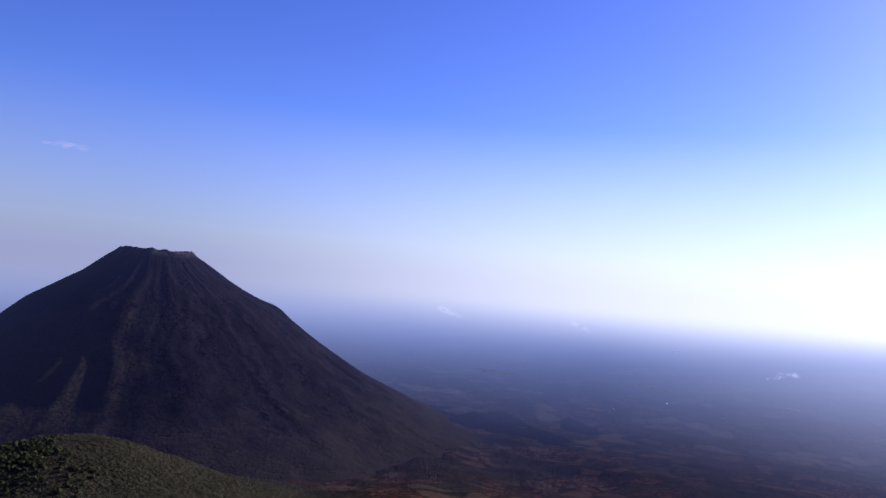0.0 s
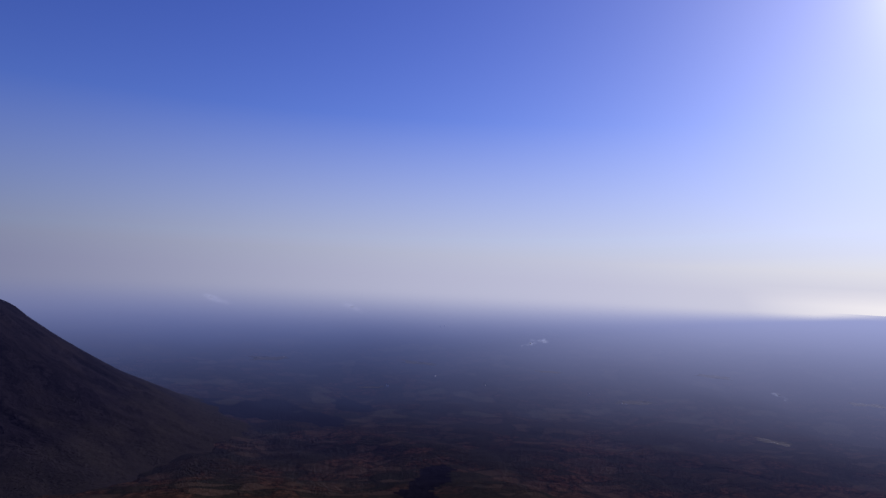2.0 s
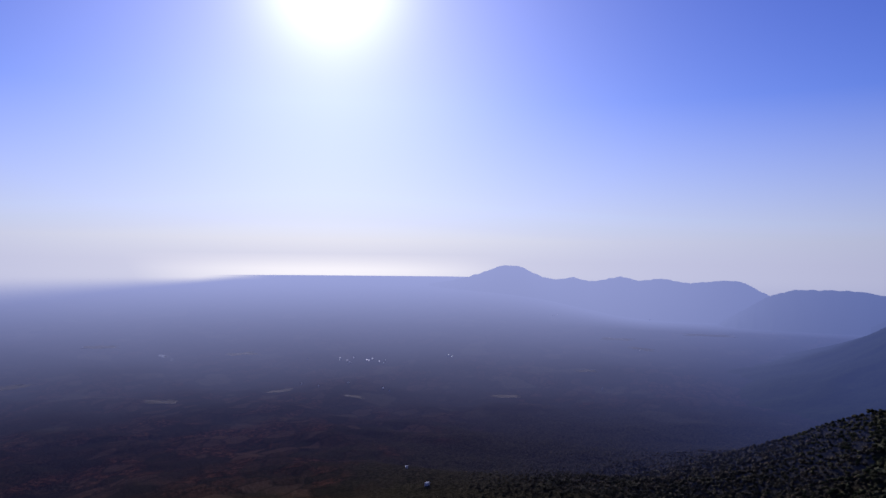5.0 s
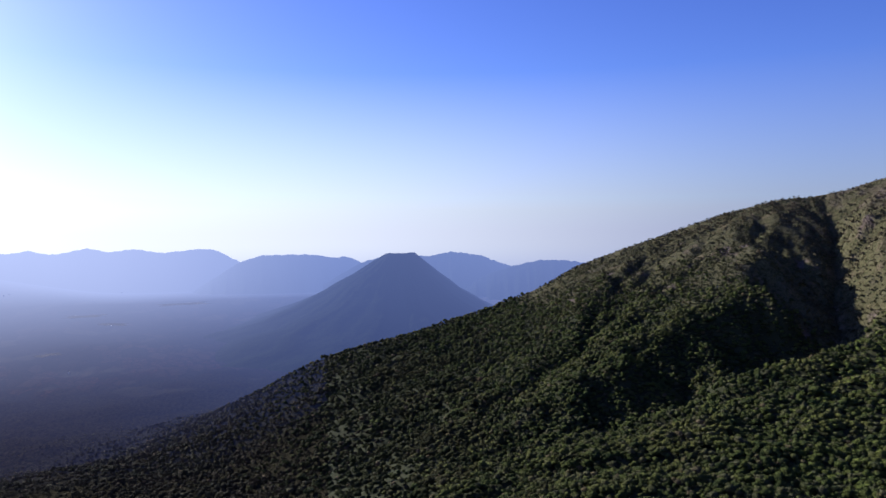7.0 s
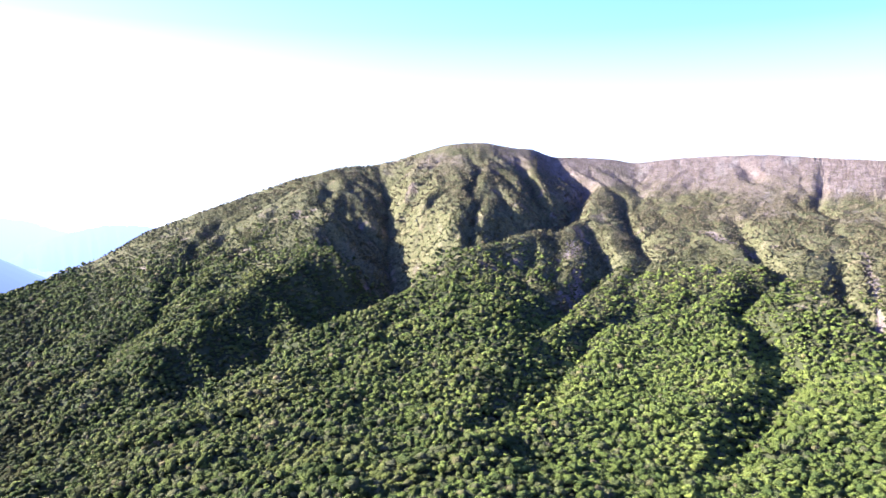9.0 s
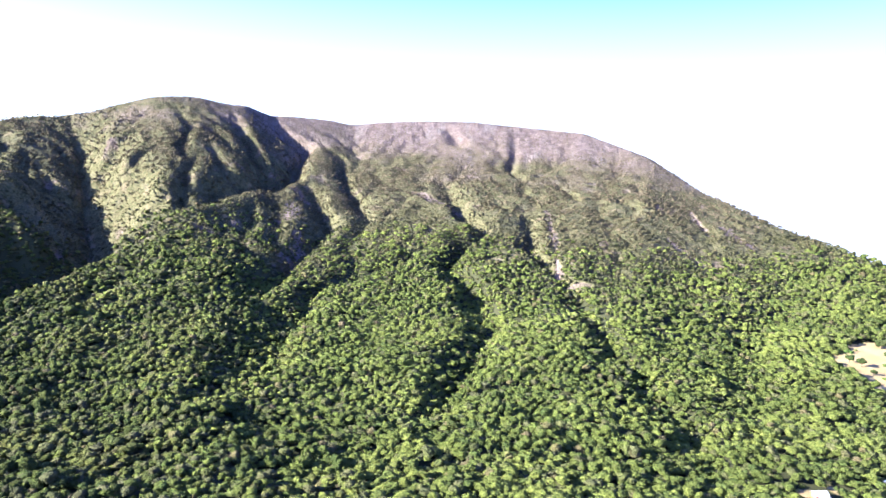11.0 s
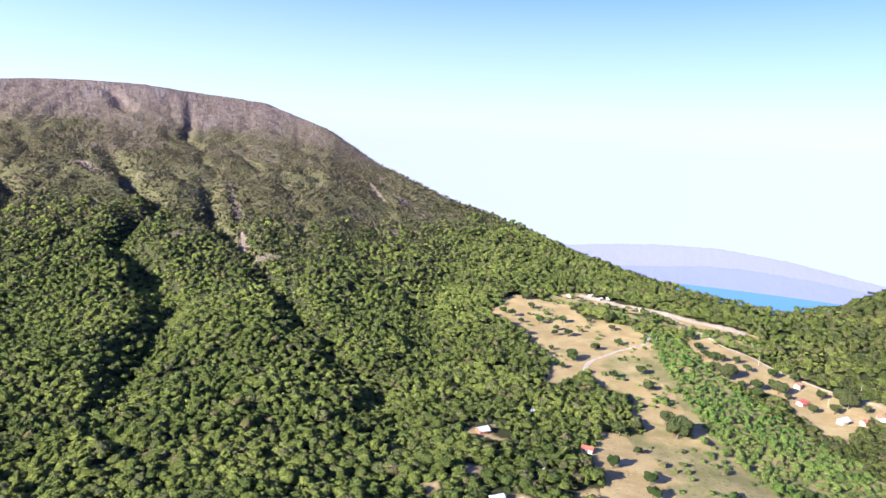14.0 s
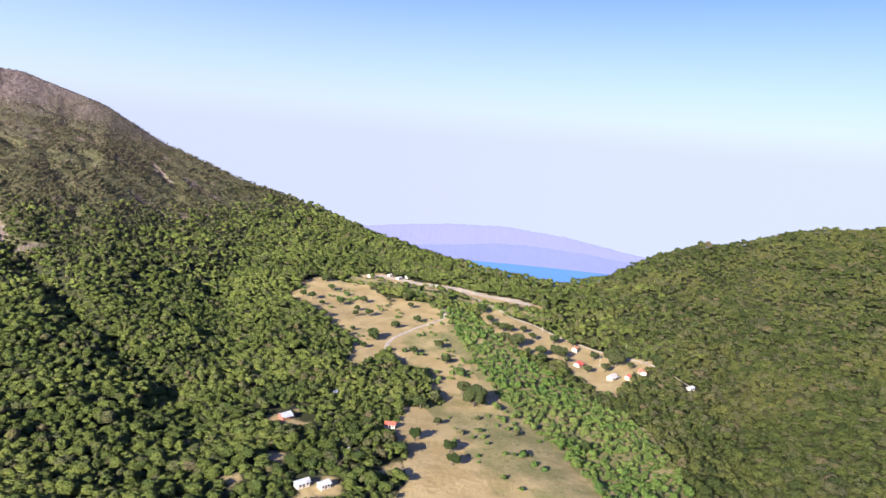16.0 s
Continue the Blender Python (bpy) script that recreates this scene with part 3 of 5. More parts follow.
def near_scar(x, y):
    hit = np.zeros(np.shape(x))
    for ax, ay, bx, by, wide in SCARS:
        t = np.clip(((x - ax) * (bx - ax) + (y - ay) * (by - ay)) / ((bx - ax) ** 2 + (by - ay) ** 2), 0, 1)
        d = np.hypot(x - ax - t * (bx - ax), y - ay - t * (by - ay)) + 7 * fbm(x / 16, y / 16, 2, 87)
        hit = np.maximum(hit, np.clip(1.6 - d / wide, 0, 1))
    return hit


def cover(x, y):
    """What grows where: bare ground, dry grass, green grass, black ash or lava, each 0 to 1."""
    r, az = np.hypot(x, y), (np.degrees(np.arctan2(x, y)) + 60) % 360 - 60
    wander = fbm(x / 130, y / 130, 3, 41)
    trees = np.interp(az, AZ, FOREST_TOP) + 110 * wander
    line = np.interp(az, AZ, BARE_FROM) + 170 * wander
    bare = np.clip((r - trees + 150) / 300, 0, 1) * 0.42 + np.clip((r - line + 60 * value_noise(x / 25, y / 25, 44)) / 420 + 0.25, 0, 1) * 0.58
    jx, jy = x + 9 * fbm(x / 30, y / 30, 3, 51), y + 9 * fbm(x / 30, y / 30, 3, 52)
    patch = np.clip(0.62 + 1.1 * fbm(x / 45, y / 45, 3, 53), 0, 1)
    belt = inside(jx, jy, TREE_BELT)
    upper, rough = inside(jx, jy, UPPER_MEADOW) & ~belt, inside(jx, jy, ROUGH_GRASS) & ~belt
    cut = inside(jx, jy, LOWER_MEADOW) | inside(jx, jy, PASTURE) | inside(x, y, TERRACE)
    dry = np.where(upper, np.clip(patch + 0.25, 0, 1), 0.0)
    dry = np.where(rough & ~upper, 0.62 * patch, dry)
    dry = np.where(cut, 0.95, dry)
    green = np.where(upper | rough, 1.0, 0.0) + np.where(inside(jx, jy, THICKET) | inside(x, y, FORECOURT), 1.0, 0.0)
    for hx, hy, hr in YARDS:                                     # trodden earth round the houses
        dry = np.maximum(dry, np.clip(1.05 - np.hypot(x - hx, y - hy) / hr + 0.8 * fbm(x / 12, y / 12, 3, 54), 0, 0.7))
    scars = np.clip(fbm(x / 40, y / 40, 3, 61) * 2.4 - 0.7, 0, 1) * np.clip((r - trees + 120) / 100, 0, 1) * np.clip((line - r + 150) / 100, 0, 1)
    ragged = 0.32 * fbm(x / 110, y / 110, 3, 71)
    lx, ly = x + 22 * fbm(x / 45, y / 45, 3, 72), y + 22 * fbm(x / 45, y / 45, 3, 73)
    lava = np.zeros_like(r)
    for flow in LAVA:
        lava = np.where(inside(lx, ly, flow), 1.2, lava)
    apron = 1.0 - np.hypot(x + 520, y - 1700) / 460
    ash = np.clip(np.maximum(lava, apron + ragged) * (az < 40), 0, 1)
    return dict(bare=np.clip(np.maximum(np.maximum(bare, 0.8 * scars), 0.95 * near_scar(x, y)), 0, 1), dry=np.clip(dry, 0, 1), green=np.clip(green, 0, 1), ash=ash)


def sheet(name, x, y, z, faces, material, masks=None, smooth=True):
    """A mesh object from arrays of places and quads."""
    mesh = bpy.data.meshes.new(name)
    mesh.vertices.add(len(x))
    mesh.vertices.foreach_set("co", np.stack([x, y, z], -1).astype(np.float32).ravel())
    n, k = faces.shape
    mesh.loops.add(n * k)
    mesh.loops.foreach_set("vertex_index", faces.astype(np.int32).ravel())
    mesh.polygons.add(n)
    mesh.polygons.foreach_set("loop_start", np.arange(0, n * k, k, dtype=np.int32))
    mesh.polygons.foreach_set("use_smooth", np.full(n, smooth))
    for key, values in (masks or {}).items():
        mesh.attributes.new(key, "FLOAT", "POINT").data.foreach_set("value", np.asarray(values, np.float32))
    mesh.update(calc_edges=True)
    mesh.materials.append(material)
    return new(name, mesh)


def polar_faces(rows, columns, around=False):
    i, j = np.meshgrid(np.arange(rows - 1), np.arange(columns if around else columns - 1), indexing="ij")
    k = (j + 1) % columns
    return np.stack([i * columns + j, i * columns + k, (i + 1) * columns + k, (i + 1) * columns + j], -1).reshape(-1, 4)[:, ::-1]


# ---------------------------------------------------------------- the ground, in one sheet from below the drone to the horizon
ga = np.concatenate([np.arange(-60, -45, 1.5), np.arange(-45, 85, 0.42), np.arange(85, 250, 0.24), np.arange(250, 299.9, 1.5)])
gr = np.concatenate([[0.02], np.arange(40, 300, 20), np.arange(300, 900, 7), np.arange(900, 2100, 11), np.geomspace(2100, 4950, 70)])
A, R = np.meshgrid(ga, gr)
GX, GY = R * np.sin(np.radians(A)), R * np.cos(np.radians(A))
GZ = land_z(GX.ravel(), GY.ravel())
GM = cover(GX.ravel(), GY.ravel())
GM["around"], GM["outward"] = A.ravel() * 26, R.ravel()
# how see-through the far rim gets, in place of haze
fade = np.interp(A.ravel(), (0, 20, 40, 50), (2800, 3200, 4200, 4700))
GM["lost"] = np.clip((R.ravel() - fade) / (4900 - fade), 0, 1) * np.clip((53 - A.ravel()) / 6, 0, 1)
GM["wood"] = np.clip((A.ravel() - 44 - (R.ravel() - 1000) / 80) / 22, 0, 1) * np.clip((2700 - R.ravel()) / 900, 0, 1)
GM["wood"] = np.maximum(GM["wood"], np.clip(1.9 - np.hypot((GX.ravel() + 560) / 260, (GY.ravel() - 1150) / 240), 0, 1))
GF = polar_faces(len(gr), len(ga), True)
fa, fr = A.ravel()[GF[:, 0]], R.ravel()[GF[:, 0]]
on_mountain = (fa > 98) & (fa < 217.5) & (fr > 200) & (fr < np.interp(fa, AZ, CREST_R) + 60)
on_hill = (fa > 217.5) & (fa < 262) & (fr > 200) & (fr < 1500)


def piece(name, chosen, material):
    used, faces = np.unique(GF[chosen], return_inverse=True)
    return sheet(name, GX.ravel()[used], GY.ravel()[used], GZ[used], faces.reshape(-1, 4), material, {k: v[used] for k, v in GM.items()})


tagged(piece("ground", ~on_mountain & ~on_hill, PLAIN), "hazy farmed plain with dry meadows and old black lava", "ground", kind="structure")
tagged(piece("mountain", on_mountain, LAND), "broad volcano slope, forested below and bare reddish ash above", "mountain", kind="structure")
tagged(piece("hill", on_hill, LAND), "rounded hill under dense dark green forest", "hill", kind="structure")


# ---------------------------------------------------------------- the dark volcano and the far hills
def cone(name, az, dist, top_el, rim, profile, steep, material, label, seed, flute, segments=360, shoulder=0.0):
    """A volcano: radius and drop below the rim, steeper towards one side, cut by flutes and with a hollow crater."""
    c = EYE + bearing(az) * dist
    across = bearing(az + 90)
    top = EYE.z + dist * math.tan(radians(top_el))
    rr = np.concatenate([np.linspace(1, rim, 8), np.geomspace(rim * 1.03, profile[-1][0], 110)])
    th = np.linspace(0, 2 * np.pi, segments, endpoint=False)
    T, Q = np.meshgrid(th, rr)
    T, Q = T.ravel(), Q.ravel()
    dx, dy = np.sin(T), np.cos(T)
    side = dx * across.x + dy * across.y
    scale = np.where(Q > rim, 1 + (steep - 1) * np.clip(-side, 0, 1), 1)
    q = np.where(Q > rim, rim + (Q - rim) * scale, Q)
    z = np.interp(q, *zip(*profile))
    ang = T / (2 * np.pi) * 64 + 1.2 * fbm(dx * Q / 170, dy * Q / 170, 2, seed + 21)
    ridge = 1 - 2 * np.abs(fbm(ang * 0.32, Q / 600 + 3, 3, seed))
    fine = fbm(ang * 2.2, Q / 500, 2, seed + 5)
    out = np.clip((Q - rim) / (rim * 1.2), 0, 1)
    z = z + 1.5 * flute * out * (ridge - 0.5) + 0.8 * flute * out * fine + 0.3 * flute * fbm(dx * Q / 60, dy * Q / 60, 3, seed + 9) + 0.45 * flute * (1 - out) * fbm(ang * 0.35, Q * 0, 2, seed + 3)
    spot = bearing(az - 9.2) * dist * 0.80
    away = ((c.x + dx * Q - spot.x) ** 2 + (c.y + dy * Q - spot.y) ** 2) / dist ** 2
    z = z + shoulder * np.exp(-away / 2 / 0.055 ** 2) * (1 + 0.25 * fbm(dx * Q / 40, dy * Q / 40, 3, seed + 13))
    z = z + 5 * np.exp(-((Q - rim) / (0.14 * rim)) ** 2) * fbm(ang * 0.5, Q * 0, 3, seed + 31) * (shoulder > 0)
    knob = bearing(az + 9.3) * dist * 0.985                       # an old vent on the flank
    z = z + 1.4 * shoulder * np.exp(-((c.x + dx * Q - knob.x) ** 2 + (c.y + dy * Q - knob.y) ** 2) / 2 / 26 ** 2)
    lump = np.exp(-away / 2 / 0.09 ** 2)
    ob = sheet(name, c.x + dx * Q, c.y + dy * Q, top + z, polar_faces(len(rr), segments, True), material, dict(around=np.abs(T - np.pi) * rim * 3, outward=Q, grown=lump))
    return tagged(ob, label, "volcano", kind="structure")


n = Nodes("volcanic_ash")
lane = n.add("ShaderNodeCombineXYZ")
n.put(lane.inputs[0], n.math("ADD", n.mask("around"), n.math("MULTIPLY", n.noise(110, 4, 0.6), 130)))
n.put(lane.inputs[1], n.mask("outward"))
streak = n.noise(17, 5, 0.65, at=lane.outputs[0], stretch=(1, 0.07, 1))
grain = n.noise(5, 4, 0.7)
col = n.mix(n.step(streak, 0.35, 0.65), (0.0055, 0.0045, 0.0065), (0.0165, 0.0130, 0.0160))
col = n.mix(n.math("MULTIPLY", n.step(n.noise(130, 5, 0.62), 0.5, 0.7), 0.35), col, (0.026, 0.019, 0.017))
low = n.add("ShaderNodeSeparateXYZ")
n.link(n.place, low.inputs[0])
moss = n.math("MULTIPLY", n.step(n.math("ADD", low.outputs["Z"], n.math("MULTIPLY", n.noise(90, 4), 260)), 440, 280), n.step(grain, 0.15, 0.6))
col = n.mix(n.math("MULTIPLY", moss, 0.75), col, (0.030, 0.024, 0.018))
brush = n.math("MULTIPLY", n.step(n.math("ADD", n.mask("grown"), n.math("MULTIPLY", n.math("SUBTRACT", n.noise(70, 5, 0.65), 0.5), 1.2)), 0.25, 0.8), n.step(grain, 0.2, 0.6))
col = n.mix(n.math("MULTIPLY", brush, 0.75), col, (0.052, 0.042, 0.022))
lip = n.math("MULTIPLY", n.step(n.mask("outward"), 135, 98), n.step(n.noise(22, 4), 0.35, 0.6))
col = n.mix(n.math("MULTIPLY", lip, 0.8), col, (0.085, 0.074, 0.07))
n.bump(n.math("ADD", n.math("ADD", streak, n.noise(30, 5, 0.65)), n.math("MULTIPLY", grain, 0.3)), 1.0, 4)
ASH = n.surface(col, 0.95, 0.0)
# haze glow painted over the ash, which lifts the cone's shaded side
haze_glow(n, 900, 3600, 0.985)

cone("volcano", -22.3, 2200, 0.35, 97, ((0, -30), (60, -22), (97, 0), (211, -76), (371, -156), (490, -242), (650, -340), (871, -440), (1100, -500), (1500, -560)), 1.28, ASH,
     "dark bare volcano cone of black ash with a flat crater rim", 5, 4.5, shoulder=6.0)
far_hill = far_material("far_hill_forest", (0.018, 0.022, 0.012))
cone("far_cone", 104.3, 3000, -1.75, 62, ((0, -6), (62, 0), (163, -89), (267, -166), (367, -222), (480, -270), (640, -320), (1000, -420), (1400, -600)), 0.74, far_hill, "hazy blue forested volcano cone on the plain", 15, 9, 200)


def ridge(name, dist, crest, material, label, seed, depth=450, rough=5):
    """A far chain of hills along a bearing: crest holds (bearing, elevation) pairs."""
    a = np.arange(crest[0][0], crest[-1][0] + 0.01, 0.1)
    e = np.interp(a, *zip(*crest))
    k = np.hanning(9)
    e = np.convolve(np.pad(e, 4, mode="edge"), k / k.sum(), "valid")
    rr = np.linspace(dist - depth, dist + 150, 40)
    T, Q = np.meshgrid(a, rr)
    E = np.tile(e, (len(rr), 1))
    top = dist * np.tan(np.radians(E))
    s = np.clip((Q - (dist - depth)) / depth, 0, 1)
    foot = plain_z(Q, T) - 40 if dist < 4750 and crest[0][0] < 150 else np.full_like(Q, -800.0)
    fall = np.where(Q > dist, (Q - dist) * 0.6, 0)
    x, y = Q * np.sin(np.radians(T)), Q * np.cos(np.radians(T))
    spur = 1 - 2 * np.abs(fbm(T * 1.1, Q / 700, 3, seed))
    z = foot + (top - foot) * s ** 1.25 - fall + (28 if dist < 4500 else 6) * spur * s * (1 - s) * 2 + rough * fbm(T * 4, Q / 80, 3, seed + 4) * s
    ob = sheet(name, x.ravel(), y.ravel(), 600 + z.ravel(), polar_faces(len(rr), len(a)), material)
    return tagged(ob, label, "mountains", kind="structure")


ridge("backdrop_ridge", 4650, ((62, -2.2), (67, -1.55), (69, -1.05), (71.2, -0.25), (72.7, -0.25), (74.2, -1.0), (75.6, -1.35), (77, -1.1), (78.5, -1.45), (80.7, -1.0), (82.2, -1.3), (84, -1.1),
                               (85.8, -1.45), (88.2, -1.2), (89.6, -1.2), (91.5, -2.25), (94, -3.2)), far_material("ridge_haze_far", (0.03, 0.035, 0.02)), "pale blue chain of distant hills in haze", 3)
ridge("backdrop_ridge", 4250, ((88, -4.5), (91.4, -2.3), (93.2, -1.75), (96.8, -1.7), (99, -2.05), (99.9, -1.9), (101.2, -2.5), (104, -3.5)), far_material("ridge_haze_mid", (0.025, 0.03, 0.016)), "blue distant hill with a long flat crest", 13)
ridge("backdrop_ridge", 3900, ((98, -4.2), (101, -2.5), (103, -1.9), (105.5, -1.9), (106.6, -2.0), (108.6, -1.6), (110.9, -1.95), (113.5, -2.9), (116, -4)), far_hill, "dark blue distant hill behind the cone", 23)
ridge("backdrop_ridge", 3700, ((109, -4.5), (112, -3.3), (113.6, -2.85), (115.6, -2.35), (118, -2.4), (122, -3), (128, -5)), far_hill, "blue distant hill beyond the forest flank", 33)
# the violet is a haze tone painted as glow over these hills
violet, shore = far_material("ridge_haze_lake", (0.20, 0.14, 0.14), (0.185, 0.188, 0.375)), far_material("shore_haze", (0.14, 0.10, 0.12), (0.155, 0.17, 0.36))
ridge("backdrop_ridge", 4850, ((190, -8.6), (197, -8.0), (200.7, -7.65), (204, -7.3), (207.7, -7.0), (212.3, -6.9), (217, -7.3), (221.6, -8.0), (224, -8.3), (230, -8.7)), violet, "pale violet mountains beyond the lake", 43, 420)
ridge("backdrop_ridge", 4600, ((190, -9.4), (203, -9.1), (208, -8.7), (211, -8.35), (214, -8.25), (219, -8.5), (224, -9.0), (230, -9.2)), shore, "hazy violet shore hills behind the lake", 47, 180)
lr, la = np.linspace(2600, 4440, 12), np.linspace(188, 232, 60)
T, Q = np.meshgrid(la, lr)
n = Nodes("lake_water")
n.bump(n.noise(25, 3), 0.1, 0.3)
n.surface((0.03, 0.12, 0.30), 0.12, 0.5)
# much of the lake's blue is haze painted as glow
haze_glow(n, 1100, 1900, 0.95, (0.08, 0.16, 0.33))
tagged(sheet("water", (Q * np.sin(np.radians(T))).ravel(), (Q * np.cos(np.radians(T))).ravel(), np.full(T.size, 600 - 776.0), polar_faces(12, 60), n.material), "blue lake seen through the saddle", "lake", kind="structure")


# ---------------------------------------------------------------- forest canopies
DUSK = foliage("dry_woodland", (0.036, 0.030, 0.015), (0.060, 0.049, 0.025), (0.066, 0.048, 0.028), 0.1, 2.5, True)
# leaf colour darkened to stand for the backlit side of the far flank
DIM = foliage("darkened_olive_canopy", (0.037, 0.041, 0.013), (0.072, 0.072, 0.023), (0.082, 0.070, 0.026), 0.05, 1.6)
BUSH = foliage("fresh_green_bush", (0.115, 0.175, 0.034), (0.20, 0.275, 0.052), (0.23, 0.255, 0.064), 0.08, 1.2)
# darker, greyer leaves; on the left flank shade is put into the colour
SHADY = foliage("dark_canopy", (0.064, 0.076, 0.02), (0.132, 0.146, 0.034), (0.155, 0.15, 0.04), 0.4, 1.6)
def crown_shapes(kinds, segments, rings, leaves, seed, ragged=0.1):
    """Uneven crowns built of rounded lobes, with loose sprays of leaves at the outline, and the triangles that all kinds share."""
    rng = np.random.default_rng(seed)
    pts = [(0, 0, 1.0)]
    for k in range(rings):
        ph = np.pi * 0.60 * (k + 1) / rings
        for j in range(segments):
            th = 2 * np.pi * (j + 0.5 * (k % 2)) / segments
            pts.append((np.sin(ph) * np.cos(th), np.sin(ph) * np.sin(th), np.cos(ph)))
    pts = np.array(pts)
    tris = [(0, 1 + j, 1 + (j + 1) % segments) for j in range(segments)]
    for k in range(rings - 1):
        a, b = 1 + k * segments, 1 + (k + 1) * segments
        for j in range(segments):
            j2 = (j + 1) % segments
            p, q, r, s = a + j, a + j2, b + j, b + j2
            tris += [(p, r, q), (q, r, s)] if k % 2 == 0 else [(p, r, s), (p, s, q)]
    tris += [(len(pts) + 3 * k, len(pts) + 3 * k + 1, len(pts) + 3 * k + 2) for k in range(leaves)]
    shapes = []
    for k in range(kinds):
        lobes = rng.normal(0, 1, (9, 3)) + (0, 0, 0.5)
        lobes /= np.linalg.norm(lobes, axis=-1, keepdims=True)
        reach = rng.uniform(0.7, 1.2, 9)

        def swell(d):
            return 0.58 + 0.5 * (np.clip(d @ lobes.T, 0, 1) ** 7 * reach).max(-1)
        dome = pts * (swell(pts) + ragged * rng.uniform(-1, 1, len(pts)))[:, None]
        sprays = []
        for j in range(leaves):
            d = np.array((rng.normal(), rng.normal(), rng.uniform(-0.2, 1.1)))
            d /= np.linalg.norm(d)
            face = d + rng.normal(0, 0.55, 3) + (0, 0, 0.3)
            face /= np.linalg.norm(face)
            u = np.cross(face, rng.normal(0, 1, 3))
            u /= np.linalg.norm(u)
            v, c, s = np.cross(face, u), d * swell(d[None])[0] * rng.uniform(0.95, 1.16), rng.uniform(0.13, 0.27)
            sprays += [c + s * (math.cos(w) * u + math.sin(w) * v) for w in (0.2, 2.3 + rng.uniform(-0.3, 0.3), 4.3 + rng.uniform(-0.3, 0.3))]
        shapes.append(np.concatenate([dome, np.array(sprays).reshape(-1, 3)]))
    return np.array(shapes), np.array(tris)


def parched(x, y):
    """0 at the tree line to 1 where the bare ground begins."""
    az, r = (np.degrees(np.arctan2(x, y)) + 60) % 360 - 60, np.hypot(x, y)
    top, line = np.interp(az, AZ, FOREST_TOP), np.interp(az, AZ, BARE_FROM)
    return np.clip((r - top + 120 * fbm(x / 110, y / 110, 3, 43)) / np.maximum(line - top, 150), 0, 1)


def canopy(name, x, y, radius, height, segments, rings, material, label, seed, lift=0.0, leaves=0):
    """A stand of tree crowns over the land as one mesh."""
    rng = np.random.default_rng(seed)
    shapes, tris = crown_shapes(18, segments, rings, leaves, seed)
    m, k = len(x), shapes.shape[1]
    pick = rng.integers(0, 18, m)
    turn = rng.uniform(0, 2 * np.pi, m)
    c, s = np.cos(turn)[:, None], np.sin(turn)[:, None]
    p = shapes[pick]
    px, py = (p[..., 0] * c - p[..., 1] * s) * radius[:, None], (p[..., 0] * s + p[..., 1] * c) * radius[:, None]
    pz = p[..., 2] * (radius * rng.uniform(0.5, 0.85, m))[:, None]
    z = land_z(x, y) + height + lift * np.clip(fbm(x / 24, y / 24, 4, 19) * 2.0, -0.25, 1.5)
    faces = (tris[None] + (np.arange(m) * k)[:, None, None]).reshape(-1, 3)
    ob = sheet(name, (px + x[:, None]).ravel(), (py + y[:, None]).ravel(), (pz + z[:, None]).ravel(), faces, material, dict(own=np.repeat(rng.uniform(0, 1, m), k), parched=np.repeat(parched(x, y), k)))
    return tagged(ob, label, "forest", kind="stuff")


def compass(x, y):
    return (np.degrees(np.arctan2(x, y)) + 60) % 360 - 60


def scatter(spacing, az_lo, az_hi, r_lo, r_hi, seed):
    rng = np.random.default_rng(seed)
    g = np.arange(-r_hi, r_hi, spacing)
    x, y = np.meshgrid(g, g * 1.0)
    x, y = x.ravel() + rng.uniform(-0.7, 0.7, x.size) * spacing, y.ravel() + rng.uniform(-0.7, 0.7, y.size) * spacing
    r, az = np.hypot(x, y), compass(x, y)
    ok = (r > r_lo) & (r < r_hi) & (az > az_lo) & (az < az_hi)
    return x[ok], y[ok], rng


def forest_at(x, y, u):
    """Where forest trees stand: not in meadows, yards, on ash or above the tree line."""
    m = cover(x, y)
    r, az = np.hypot(x, y), compass(x, y)
    open_land = (m["dry"] > 0.3) | (m["green"] > 0.9) | ((m["green"] > 0.5) & (u > 0.6))
    for hx, hy, hr in YARDS:
        open_land |= np.hypot(x - hx, y - hy) < hr * (0.5 + 0.4 * u)
    top = np.interp(az, AZ, FOREST_TOP) + 110 * fbm(x / 130, y / 130, 3, 41)
    return ~open_land & (r < top + 420 * (u - 0.62)) & (m["ash"] < 0.4) & (m["bare"] < 0.5) & ((r < np.interp(az, AZ, CREST_R) + 30) | (az < 104))


def stand(name, spacing, az, r, segments, rings, material, label, seed, size=(0.5, 0.95), rise=0.8, where=None, keep=1.0, lift=0.0, leaves=0):
    x, y, rng = scatter(spacing, *az, *r, seed)
    u = rng.uniform(0, 1, len(x))
    odds = keep(x, y) if callable(keep) else np.full(len(x), keep)
    ok = (where or forest_at)(x, y, u) & (rng.uniform(0, 1, len(x)) < odds)
    x, y, odds = x[ok], y[ok], odds[ok]
    old = 0.5 + 0.5 * fbm(x / 60, y / 60, 3, seed)
    radius = spacing * (size[0] + (size[1] - size[0]) * rng.beta(1.2, 2.4, len(x)) * 1.2) * (0.8 + 0.45 * old)
    if material is SCRUB:                # the highest scrub is the smallest
        line = np.interp(compass(x, y), AZ, BARE_FROM)
        radius = radius * np.clip(1.0 - (np.hypot(x, y) - line + 150) / 700, 0.5, 1)
    if material is DUSK:                 # lower growth towards the open plain
        radius = radius * (0.35 + 0.65 * odds)
    return canopy(name, x, y, radius, radius * (rise - 0.5 + rng.beta(1.5, 2.5, len(x)) * 0.9), segments, rings, material, label, seed, lift, leaves)


